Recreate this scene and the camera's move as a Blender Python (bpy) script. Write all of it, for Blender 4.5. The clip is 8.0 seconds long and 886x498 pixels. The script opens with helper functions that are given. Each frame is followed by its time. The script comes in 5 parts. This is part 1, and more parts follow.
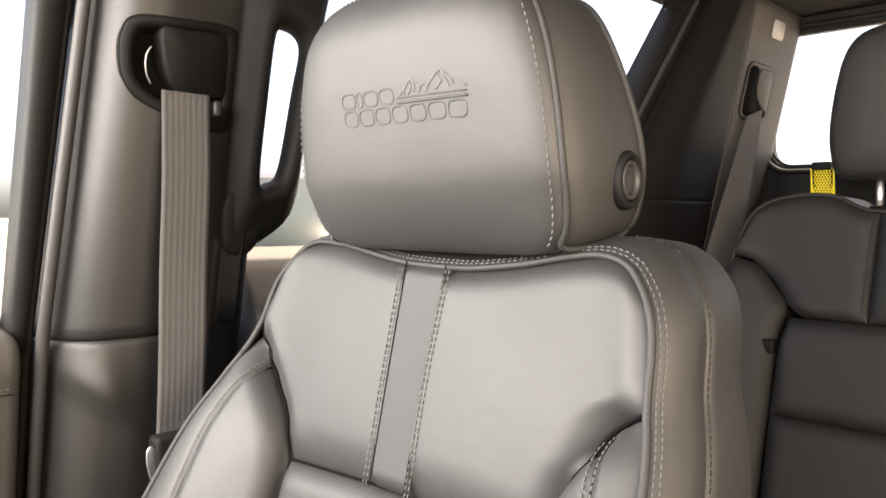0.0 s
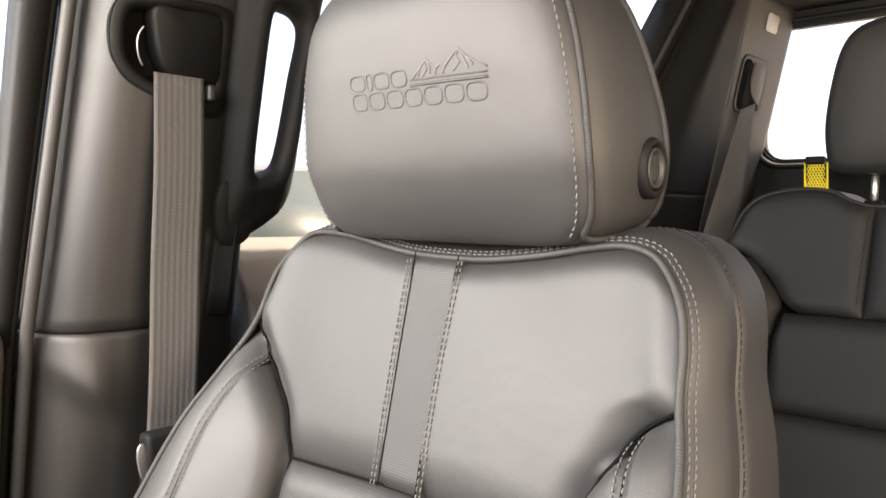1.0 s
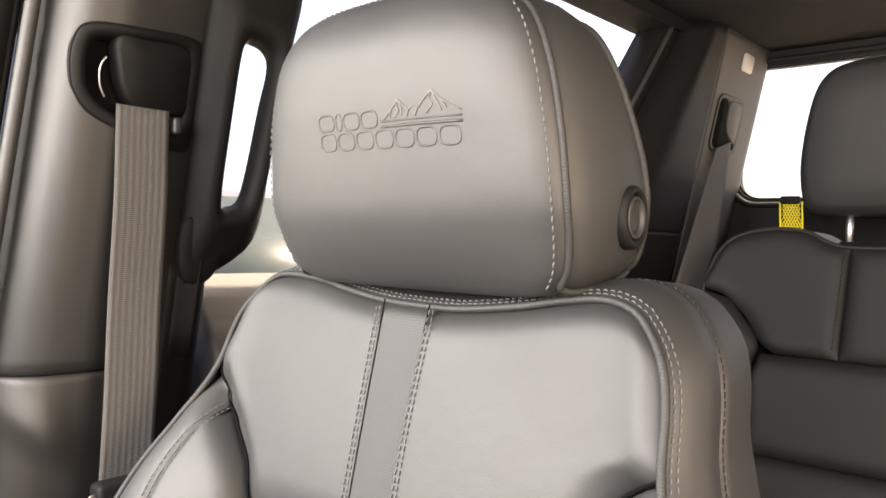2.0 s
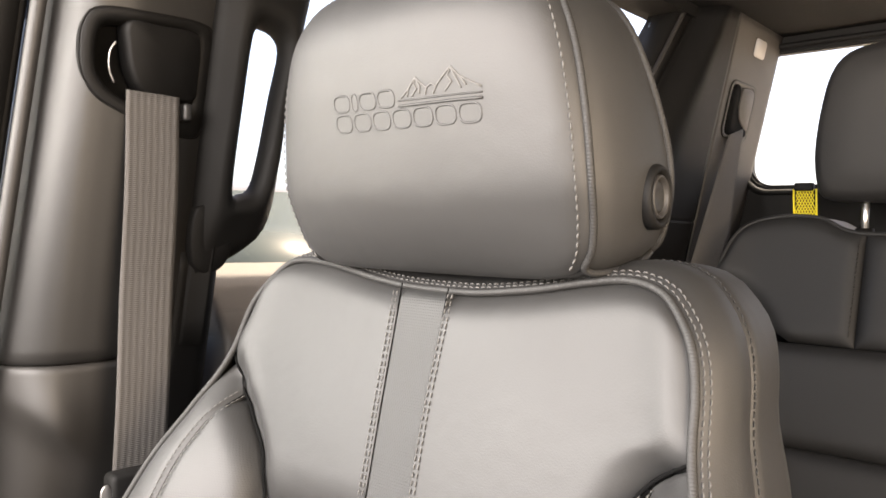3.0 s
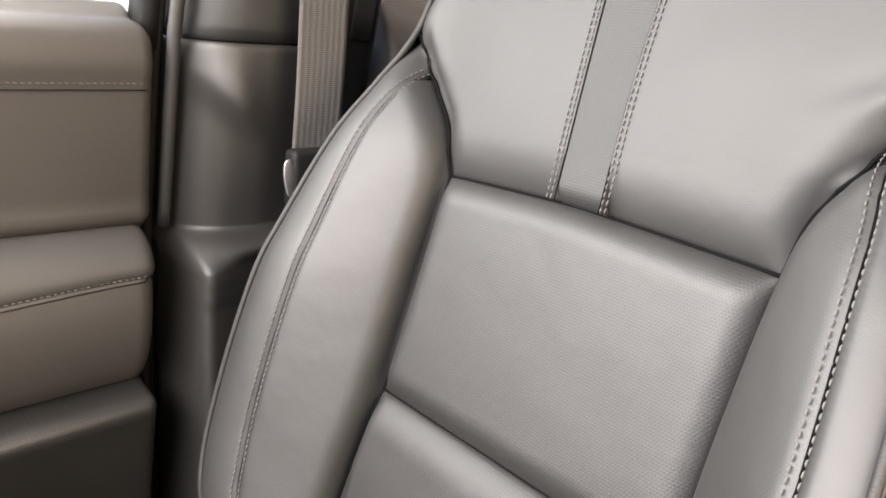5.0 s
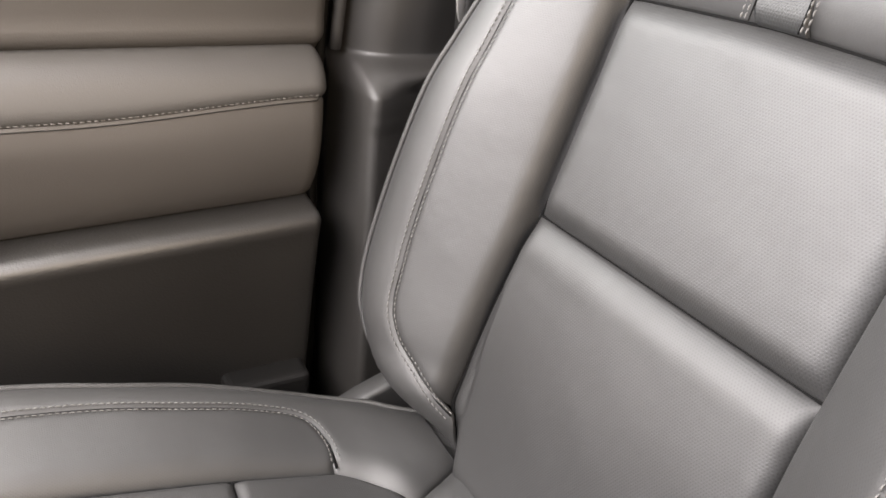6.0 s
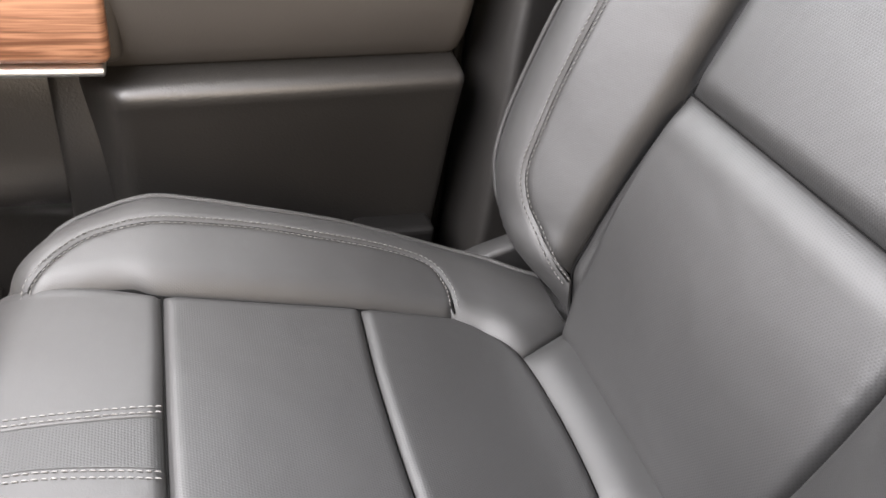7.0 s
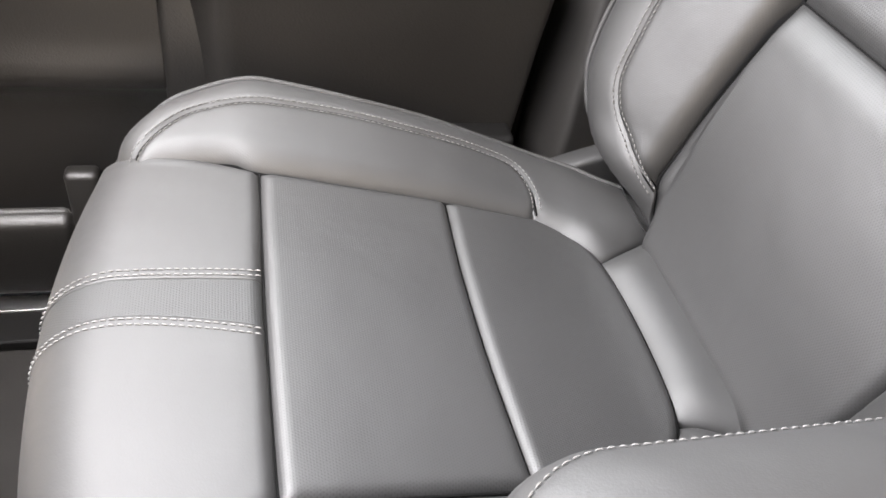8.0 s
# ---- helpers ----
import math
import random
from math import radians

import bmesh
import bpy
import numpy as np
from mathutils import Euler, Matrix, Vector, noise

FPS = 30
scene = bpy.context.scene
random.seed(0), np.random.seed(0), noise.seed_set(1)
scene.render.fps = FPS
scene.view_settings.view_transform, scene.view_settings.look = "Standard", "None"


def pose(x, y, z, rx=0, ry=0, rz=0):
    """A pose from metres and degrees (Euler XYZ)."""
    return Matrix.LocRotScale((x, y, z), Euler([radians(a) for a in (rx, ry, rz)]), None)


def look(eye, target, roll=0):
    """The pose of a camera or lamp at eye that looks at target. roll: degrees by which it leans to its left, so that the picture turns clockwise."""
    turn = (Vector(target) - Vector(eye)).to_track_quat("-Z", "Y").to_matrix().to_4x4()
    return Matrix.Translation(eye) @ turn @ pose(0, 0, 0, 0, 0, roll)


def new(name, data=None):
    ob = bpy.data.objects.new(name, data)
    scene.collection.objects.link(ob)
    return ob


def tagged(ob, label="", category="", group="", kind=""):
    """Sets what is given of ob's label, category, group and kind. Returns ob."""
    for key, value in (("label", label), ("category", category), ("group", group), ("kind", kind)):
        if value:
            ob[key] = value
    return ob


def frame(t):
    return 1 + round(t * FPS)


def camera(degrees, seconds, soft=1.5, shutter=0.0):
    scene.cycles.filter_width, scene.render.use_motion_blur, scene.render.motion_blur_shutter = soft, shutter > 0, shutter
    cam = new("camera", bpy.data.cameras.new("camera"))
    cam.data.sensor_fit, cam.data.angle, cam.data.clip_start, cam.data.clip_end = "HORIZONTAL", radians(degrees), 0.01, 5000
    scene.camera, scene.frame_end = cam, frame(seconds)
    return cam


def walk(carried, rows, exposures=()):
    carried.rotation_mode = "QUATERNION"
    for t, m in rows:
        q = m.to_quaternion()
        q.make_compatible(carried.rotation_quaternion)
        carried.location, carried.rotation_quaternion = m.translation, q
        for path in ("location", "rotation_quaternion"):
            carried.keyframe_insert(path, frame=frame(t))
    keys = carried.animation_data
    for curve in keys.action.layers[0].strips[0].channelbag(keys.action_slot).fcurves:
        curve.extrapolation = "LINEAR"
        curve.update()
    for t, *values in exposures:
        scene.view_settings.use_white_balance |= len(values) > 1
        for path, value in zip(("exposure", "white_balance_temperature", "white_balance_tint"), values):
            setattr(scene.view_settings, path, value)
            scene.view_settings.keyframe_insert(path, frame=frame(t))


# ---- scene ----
cam = camera(59.5, 8.0, soft=1.65)
PATH = [
    (0, (0.051, 0.152, 1.025), (-1.352, 1.576, 0.943), 0.5),
    (0.5, (0.028, 0.156, 1.024), (-1.342, 1.61, 0.942), 0.8),
    (1, (0.016, 0.153, 1.021), (-1.347, 1.613, 0.924), 0.9),
    (1.5, (0.011, 0.162, 1.029), (-1.33, 1.645, 0.968), 1.3),
    (1.7, (0.006, 0.171, 1.034), (-1.318, 1.669, 0.993), 1.7),
    (2.8, (-0.009, 0.177, 1.029), (-1.33, 1.679, 1.019), 1.6),
    (3, (-0.013, 0.177, 1.026), (-1.344, 1.669, 0.986), 1.3),
    (3.5, (-0.027, 0.165, 1.011), (-1.37, 1.636, 0.828), 1.2),
    (4, (-0.043, 0.157, 0.989), (-1.399, 1.589, 0.657), 2.4),
    (4.2, (-0.05, 0.157, 0.981), (-1.411, 1.567, 0.585), 2.7),
    (5.3, (-0.059, 0.127, 0.918), (-1.526, 1.306, 0.24), 6.0),
    (5.5, (-0.06, 0.128, 0.907), (-1.559, 1.22, 0.16), 6.1),
    (6, (-0.051, 0.109, 0.897), (-1.571, 1.041, -0.009), 6.1),
    (6.5, (-0.04, 0.095, 0.892), (-1.564, 0.864, -0.15), 6.6),
    (7, (-0.032, 0.087, 0.888), (-1.512, 0.71, -0.304), 9.0),
    (7.5, (-0.017, 0.061, 0.863), (-1.476, 0.616, -0.387), 10.8),
    (8, (-0.009, 0.056, 0.866), (-1.416, 0.535, -0.472), 10.6),
]
# the clip's own exposure and white balance
EXPOSURES = [(0.0, 3.46, 7400, 12), (1.5, 3.40, 7400, 12), (3.0, 3.50, 7400, 12), (4.0, 3.38, 7300, 12), (5.5, 3.50, 7100, 12), (6.2, 3.64, 6950, 12), (7.0, 3.62, 6700, 11), (8.0, 4.0, 6650, 10)]
walk(cam, [(t, look(e, g, r)) for t, e, g, r in PATH], EXPOSURES)

# ---- world, sun and the light of the windows ----
world = bpy.data.worlds.new("world")
scene.world = world
world.use_nodes = True
wn = world.node_tree.nodes
sky = wn.new("ShaderNodeTexSky")
sky.sky_type = "NISHITA"
sky.sun_disc = False
sky.sun_elevation = radians(70)
sky.sun_rotation = radians(34)
sky.dust_density = 4.0
sky.air_density = 0.6
sky.ozone_density = 0.5
world.node_tree.links.new(sky.outputs[0], wn["Background"].inputs[0])
wn["Background"].inputs[1].default_value = 0.09

sun = new("sun", bpy.data.lights.new("sun", "SUN"))
sun.data.energy, sun.data.angle, sun.data.color = 4.0, radians(0.6), (1.0, 0.93, 0.83)
sun.matrix_basis = look((0.2, 0.3, 1.0), (0, 0, 0))


def window_light(name, eye, target, w, h, watts, color=(1, 0.97, 0.94)):
    data = bpy.data.lights.new(name, "AREA")
    data.shape, data.size, data.size_y, data.energy, data.color = "RECTANGLE", w, h, watts, color
    ob = new(name, data)
    ob.matrix_basis = look(eye, target)
    return ob


window_light("windscreen_daylight", (-0.12, -0.53, 1.255), (-0.12, -0.53 + 0.58, 1.255 - 0.815), 1.24, 0.74, 7.8, (0.99, 0.975, 1.0))
window_light("passenger_window_daylight", (-0.755, -0.12, 1.15), (-0.30, 0.05, 0.90), 0.94, 0.44, 2.2, (0.99, 0.985, 1.0))
window_light("driver_window_daylight", (0.745, 0.46, 1.07), (-0.50, 0.58, 0.90), 0.95, 0.42, 3.9, (1.0, 0.85, 0.69))

# ---- materials ----


def material(name, color, rough, metal=0.0, spec=0.5, grain=600.0, bump=0.15, vary=0.12, stain=6.0, rough_vary=0.08, coat=0.0, soft=0.0):
    """A painted, moulded or woven surface: colour varied at two sizes, a fine relief and uneven gloss."""
    m = bpy.data.materials.new(name)
    m.use_nodes = True
    nt = m.node_tree
    b = nt.nodes["Principled BSDF"]
    b.inputs["Metallic"].default_value = metal
    b.inputs["Specular IOR Level"].default_value = spec
    b.inputs["Coat Weight"].default_value = coat
    tc = nt.nodes.new("ShaderNodeTexCoord")
    big = nt.nodes.new("ShaderNodeTexNoise")
    big.inputs["Scale"].default_value, big.inputs["Detail"].default_value = stain, 4
    fine = nt.nodes.new("ShaderNodeTexNoise")
    fine.inputs["Scale"].default_value, fine.inputs["Detail"].default_value = grain, 3
    for n in (big, fine):
        nt.links.new(tc.outputs["Object"], n.inputs["Vector"])
    mixv = nt.nodes.new("ShaderNodeMath")
    mixv.operation = "MULTIPLY_ADD"
    nt.links.new(fine.outputs["Fac"], mixv.inputs[0])
    mixv.inputs[1].default_value = 0.4
    nt.links.new(big.outputs["Fac"], mixv.inputs[2])
    ramp = nt.nodes.new("ShaderNodeMapRange")
    ramp.inputs["From Min"].default_value, ramp.inputs["From Max"].default_value = 0.35, 1.05
    ramp.inputs["To Min"].default_value, ramp.inputs["To Max"].default_value = 1 - vary, 1 + vary
    nt.links.new(mixv.outputs[0], ramp.inputs["Value"])
    col = nt.nodes.new("ShaderNodeVectorMath")
    col.operation = "SCALE"
    col.inputs[0].default_value = color
    nt.links.new(ramp.outputs[0], col.inputs["Scale"])
    nt.links.new(col.outputs[0], b.inputs["Base Color"])
    rr = nt.nodes.new("ShaderNodeMapRange")
    rr.inputs["To Min"].default_value, rr.inputs["To Max"].default_value = rough - rough_vary, rough + rough_vary
    nt.links.new(mixv.outputs[0], rr.inputs["Value"])
    nt.links.new(rr.outputs[0], b.inputs["Roughness"])
    bp = nt.nodes.new("ShaderNodeBump")
    bp.inputs["Strength"].default_value, bp.inputs["Distance"].default_value = bump, 0.0006
    nt.links.new(fine.outputs["Fac"], bp.inputs["Height"])
    nt.links.new(bp.outputs[0], b.inputs["Normal"])
    if soft:
        slow = nt.nodes.new("ShaderNodeTexNoise")
        slow.inputs["Scale"].default_value, slow.inputs["Detail"].default_value = 26.0, 2
        nt.links.new(tc.outputs["Object"], slow.inputs["Vector"])
        hollow = nt.nodes.new("ShaderNodeBump")
        hollow.inputs["Strength"].default_value, hollow.inputs["Distance"].default_value = soft, 0.003
        nt.links.new(slow.outputs["Fac"], hollow.inputs["Height"])
        nt.links.new(hollow.outputs[0], bp.inputs["Normal"])
    return m


def add_dots(m, pitch, size, deep, dark=0.25):
    """Rows of small punched holes, staggered, over a surface with a UV map in metres."""
    nt = m.node_tree
    b = nt.nodes["Principled BSDF"]
    old_col = b.inputs["Base Color"].links[0].from_socket
    old_bump = b.inputs["Normal"].links[0].from_node

    def math_node(op, a, c=None):
        n = nt.nodes.new("ShaderNodeMath")
        n.operation = op
        for k, v in enumerate((a, c)):
            if v is None:
                continue
            if isinstance(v, float):
                n.inputs[k].default_value = v
            else:
                nt.links.new(v, n.inputs[k])
        return n.outputs[0]

    uv = nt.nodes.new("ShaderNodeUVMap")
    sep = nt.nodes.new("ShaderNodeSeparateXYZ")
    nt.links.new(uv.outputs[0], sep.inputs[0])
    y = math_node("DIVIDE", sep.outputs[1], pitch * 0.866)
    row = math_node("FLOOR", y)
    odd = math_node("MULTIPLY", math_node("FLOORED_MODULO", row, 2.0), 0.5)
    x = math_node("ADD", math_node("DIVIDE", sep.outputs[0], pitch), odd)
    fx = math_node("SUBTRACT", math_node("FRACT", x), 0.5)
    fy = math_node("MULTIPLY", math_node("SUBTRACT", math_node("FRACT", y), 0.5), 0.866)
    d = math_node("SQRT", math_node("ADD", math_node("MULTIPLY", fx, fx), math_node("MULTIPLY", fy, fy)))
    mr = nt.nodes.new("ShaderNodeMapRange")
    mr.interpolation_type = "SMOOTHSTEP"
    mr.inputs["From Min"].default_value, mr.inputs["From Max"].default_value = size * 0.6, size
    nt.links.new(d, mr.inputs["Value"])
    k = nt.nodes.new("ShaderNodeMapRange")
    k.inputs["To Min"].default_value, k.inputs["To Max"].default_value = dark, 1.0
    nt.links.new(mr.outputs[0], k.inputs["Value"])
    sc = nt.nodes.new("ShaderNodeVectorMath")
    sc.operation = "SCALE"
    nt.links.new(old_col, sc.inputs[0])
    nt.links.new(k.outputs[0], sc.inputs["Scale"])
    nt.links.new(sc.outputs[0], b.inputs["Base Color"])
    bp = nt.nodes.new("ShaderNodeBump")
    bp.inputs["Strength"].default_value, bp.inputs["Distance"].default_value = 0.5, deep
    nt.links.new(mr.outputs[0], bp.inputs["Height"])
    nt.links.new(old_bump.outputs[0], bp.inputs["Normal"])
    nt.links.new(bp.outputs[0], b.inputs["Normal"])
    return m


LEATHER = (0.0110, 0.0108, 0.0107)
leather = material("leather", LEATHER, 0.58, spec=0.7, grain=900, bump=0.16, vary=0.12, soft=0.35)
# matte black for sewn cords, and for shade laid into creases and wells
cord_shade_black = material("cord_shade_black", (0.004, 0.004, 0.004), 0.95, spec=0.05, grain=900, bump=0.3)
leather_perforated = add_dots(material("leather_perforated", tuple(0.95 * k for k in LEATHER), 0.54, spec=0.7, grain=900, bump=0.16, vary=0.12, soft=0.35), 0.0022, 0.32, 0.00013, 0.2)
leather_fine = add_dots(material("leather_fine", tuple(0.97 * k for k in LEATHER), 0.56, spec=0.7, grain=900, bump=0.16, vary=0.12, soft=0.35), 0.0019, 0.28, 0.00007, 0.5)
strip_fabric = add_dots(material("strip_fabric", (0.012, 0.0125, 0.0124), 0.60, spec=0.6, grain=1500, bump=0.2, vary=0.12), 0.0022, 0.34, 0.0003, 0.55)
piping_mat = material("piping", (0.013, 0.0126, 0.0122), 0.62, spec=0.5, grain=900, bump=0.3, vary=0.20)


def add_twist(m, pitch, deep):
    """The slanting ridges of a woven cord, along a tube's own measures."""
    nt = m.node_tree
    b = nt.nodes["Principled BSDF"]
    uv = nt.nodes.new("ShaderNodeUVMap")
    sep = nt.nodes.new("ShaderNodeSeparateXYZ")
    nt.links.new(uv.outputs[0], sep.inputs[0])
    run = nt.nodes.new("ShaderNodeMath")
    run.operation = "MULTIPLY_ADD"
    nt.links.new(sep.outputs[0], run.inputs[0])
    run.inputs[1].default_value = 2 * math.pi / pitch
    turn = nt.nodes.new("ShaderNodeMath")
    turn.operation = "MULTIPLY"
    nt.links.new(sep.outputs[1], turn.inputs[0])
    turn.inputs[1].default_value = 2 * math.pi
    nt.links.new(turn.outputs[0], run.inputs[2])
    wave = nt.nodes.new("ShaderNodeMath")
    wave.operation = "SINE"
    nt.links.new(run.outputs[0], wave.inputs[0])
    bp = nt.nodes.new("ShaderNodeBump")
    bp.inputs["Strength"].default_value, bp.inputs["Distance"].default_value = 0.8, deep
    nt.links.new(wave.outputs[0], bp.inputs["Height"])
    nt.links.new(b.inputs["Normal"].links[0].from_socket, bp.inputs["Normal"])
    nt.links.new(bp.outputs[0], b.inputs["Normal"])


add_twist(piping_mat, 0.0020, 0.00009)
thread = material("thread", (0.080, 0.078, 0.075), 0.7, grain=2500, bump=0.3, vary=0.15)
thread_door = material("thread_door", (0.080, 0.073, 0.064), 0.7, grain=2500, bump=0.3, vary=0.15)
thread_light = material("thread_light", (0.16, 0.157, 0.154), 0.7, grain=2500, bump=0.3, vary=0.12)
# darker copy of pillar_plastic, with the upper trim's shade in its colour
pillar_shaded_plastic = material("pillar_shaded_plastic", (0.0095, 0.0087, 0.0080), 0.46, spec=0.62, grain=1200, bump=0.35, vary=0.12)
pillar_plastic = material("pillar_plastic", (0.0160, 0.0146, 0.0133), 0.5, spec=0.6, grain=1200, bump=0.35, vary=0.12)
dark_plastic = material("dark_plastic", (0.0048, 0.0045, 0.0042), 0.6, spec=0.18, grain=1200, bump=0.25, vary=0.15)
door_vinyl = material("door_vinyl", (0.038, 0.0335, 0.0290), 0.55, spec=0.5, grain=700, bump=0.35, vary=0.12)
door_pad = material("door_pad", (0.037, 0.0326, 0.0282), 0.55, spec=0.5, grain=700, bump=0.35, vary=0.12)
# brown door plastic, its base colour darkened for the shade low down
door_grain_shaded = material("door_grain_shaded", (0.0100, 0.0089, 0.0077), 0.46, spec=0.75, grain=420, bump=0.7, vary=0.16)
# one rear pillar plastic twice: a lit copy, then a near-black shaded copy
rear_trim_lit = material("rear_trim_lit", (0.034, 0.031, 0.028), 0.6, spec=0.35, grain=1200, bump=0.35, vary=0.12)
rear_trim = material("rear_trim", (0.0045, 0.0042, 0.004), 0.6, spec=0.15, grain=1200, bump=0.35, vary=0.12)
# pillar plastic again, near-black to hold the shade round the belt guide
guide_shaded_plastic = material("guide_shaded_plastic", (0.0045, 0.0042, 0.0040), 0.55, spec=0.2, grain=1200, bump=0.3, vary=0.12)
door_top = material("door_top", (0.031, 0.0284, 0.0256), 0.55, spec=0.5, grain=700, bump=0.35, vary=0.12)
rubber = material("rubber", (0.022, 0.0205, 0.0195), 0.5, grain=900, bump=0.2)
chrome = material("chrome", (0.88, 0.87, 0.85), 0.34, metal=1.0, grain=300, bump=0.02, vary=0.04, rough_vary=0.04)
satin_metal = material("satin_metal", (0.42, 0.41, 0.40), 0.45, metal=1.0, grain=300, bump=0.05, vary=0.06)
carpet = material("carpet", (0.020, 0.019, 0.018), 0.95, spec=0.1, grain=700, bump=1.0, vary=0.35)
headliner = material("headliner", (0.009, 0.0087, 0.0085), 0.9, spec=0.1, grain=900, bump=0.4, vary=0.15)
rear_leather = material("rear_leather", LEATHER, 0.60, spec=0.45, grain=900, bump=0.25, vary=0.12)
white_label = material("white_label", (0.36, 0.35, 0.34), 0.6, grain=200, bump=0.05)
shell_plastic = material("shell_plastic", (0.016, 0.0157, 0.0155), 0.45, grain=1000, bump=0.3)


def webbing_material():
    m = material("webbing", (0.086, 0.080, 0.075), 0.75, spec=0.3, grain=1400, bump=0.3, vary=0.12)
    nt = m.node_tree
    b = nt.nodes["Principled BSDF"]
    uv = nt.nodes.new("ShaderNodeUVMap")
    heights = []
    for axis, scale, strength in (("X", 48.0, 1.0), ("Y", 170.0, 0.5)):
        w = nt.nodes.new("ShaderNodeTexWave")
        w.bands_direction = axis
        w.inputs["Scale"].default_value = scale
        w.inputs["Distortion"].default_value = 0.6
        nt.links.new(uv.outputs[0], w.inputs["Vector"])
        heights.append((w, strength))
    mul = nt.nodes.new("ShaderNodeMath")
    mul.operation = "MULTIPLY"
    nt.links.new(heights[0][0].outputs["Fac"], mul.inputs[0])
    nt.links.new(heights[1][0].outputs["Fac"], mul.inputs[1])
    bp = nt.nodes.new("ShaderNodeBump")
    bp.inputs["Strength"].default_value, bp.inputs["Distance"].default_value = 0.7, 0.0007
    nt.links.new(mul.outputs[0], bp.inputs["Height"])
    nt.links.new(bp.outputs[0], b.inputs["Normal"])
    k = nt.nodes.new("ShaderNodeMapRange")
    k.inputs["To Min"].default_value, k.inputs["To Max"].default_value = 0.72, 1.15
    nt.links.new(mul.outputs[0], k.inputs["Value"])
    sc = nt.nodes.new("ShaderNodeVectorMath")
    sc.operation = "SCALE"
    nt.links.new(b.inputs["Base Color"].links[0].from_socket, sc.inputs[0])
    nt.links.new(k.outputs[0], sc.inputs["Scale"])
    nt.links.new(sc.outputs[0], b.inputs["Base Color"])
    return m


webbing = webbing_material()


def wood_material():
    m = material("wood_veneer", (0.30, 0.13, 0.06), 0.38, grain=300, bump=0.1)
    nt = m.node_tree
    b = nt.nodes["Principled BSDF"]
    tc = nt.nodes.new("ShaderNodeTexCoord")
    mp = nt.nodes.new("ShaderNodeMapping")
    mp.inputs["Scale"].default_value = (40, 9, 230)
    nt.links.new(tc.outputs["Object"], mp.inputs["Vector"])
    n = nt.nodes.new("ShaderNodeTexNoise")
    n.inputs["Scale"].default_value, n.inputs["Detail"].default_value, n.inputs["Distortion"].default_value = 1.0, 5, 0.8
    nt.links.new(mp.outputs[0], n.inputs["Vector"])
    r = nt.nodes.new("ShaderNodeValToRGB")
    r.color_ramp.elements[0].position, r.color_ramp.elements[0].color = 0.36, (0.10, 0.040, 0.019, 1)
    r.color_ramp.elements[1].position, r.color_ramp.elements[1].color = 0.62, (0.28, 0.14, 0.080, 1)
    nt.links.new(n.outputs["Fac"], r.inputs["Fac"])
    nt.links.new(r.outputs[0], b.inputs["Base Color"])
    bp = nt.nodes.new("ShaderNodeBump")
    bp.inputs["Strength"].default_value, bp.inputs["Distance"].default_value = 0.4, 0.0008
    nt.links.new(n.outputs["Fac"], bp.inputs["Height"])
    nt.links.new(bp.outputs[0], b.inputs["Normal"])
    return m


wood = wood_material()
yellow_mesh = material("yellow_mesh", (0.75, 0.62, 0.02), 0.6, grain=600, bump=0.3, vary=0.1)
ground_mat = material("lot_ground", (0.30, 0.27, 0.24), 0.9, spec=0.2, grain=8, bump=0.6, vary=0.35, stain=0.4)
tan_paint = material("tan_paint", (0.055, 0.050, 0.044), 0.3, coat=0.5, grain=80, bump=0.02)
red_paint = material("red_paint", (0.06, 0.012, 0.010), 0.3, coat=0.5, grain=80, bump=0.02)
car_glass = material("car_glass", (0.03, 0.036, 0.033), 0.08, grain=20, bump=0.0)
tyre_rubber = material("tyre_rubber", (0.02, 0.02, 0.02), 0.8, grain=60, bump=0.3)



def glass_material(name, tint):
    """A thin pane: clear or tinted, with a mirror's gloss on its face."""
    m = bpy.data.materials.new(name)
    m.use_nodes = True
    nt = m.node_tree
    nt.nodes.remove(nt.nodes["Principled BSDF"])
    clear = nt.nodes.new("ShaderNodeBsdfTransparent")
    clear.inputs["Color"].default_value = (*tint, 1)
    gloss = nt.nodes.new("ShaderNodeBsdfGlossy")
    gloss.inputs["Roughness"].default_value = 0.02
    mix = nt.nodes.new("ShaderNodeMixShader")
    mix.inputs[0].default_value = 0.06
    nt.links.new(clear.outputs[0], mix.inputs[1])
    nt.links.new(gloss.outputs[0], mix.inputs[2])
    nt.links.new(mix.outputs[0], nt.nodes["Material Output"].inputs["Surface"])
    return m


glass = glass_material("window_glass", (0.93, 0.95, 0.94))
privacy_glass = glass_material("privacy_glass", (0.92, 0.91, 0.89))
# dark tint only to hold back daylight from the unseen driver's side
light_cut_glass = glass_material("light_cut_glass", (0.22, 0.21, 0.20))

# ---- building helpers ----
C = -0.383  # the middle of the front seat


def part(name, bm, mat, parent=None, label="", kind="", smooth=True):
    """Links a bmesh as one mesh object, under a thing or a part where one is given."""
    me = bpy.data.meshes.new(name)
    bmesh.ops.recalc_face_normals(bm, faces=bm.faces)
    bm.to_mesh(me)
    bm.free()
    if smooth:
        me.polygons.foreach_set("use_smooth", [True] * len(me.polygons))
    me.materials.append(mat)
    ob = new(name, me)
    if parent is not None:
        ob.parent = parent
        if parent.type == "EMPTY":
            ob.matrix_parent_inverse = Matrix.Translation(-parent.location)
    return tagged(ob, label=label, kind=kind)


def thing(name, at, label, category, group="", kind=""):
    ob = new(name)
    ob.location = at
    ob.empty_display_size = 0.05
    return tagged(ob, label=label, category=category, group=group, kind=kind)


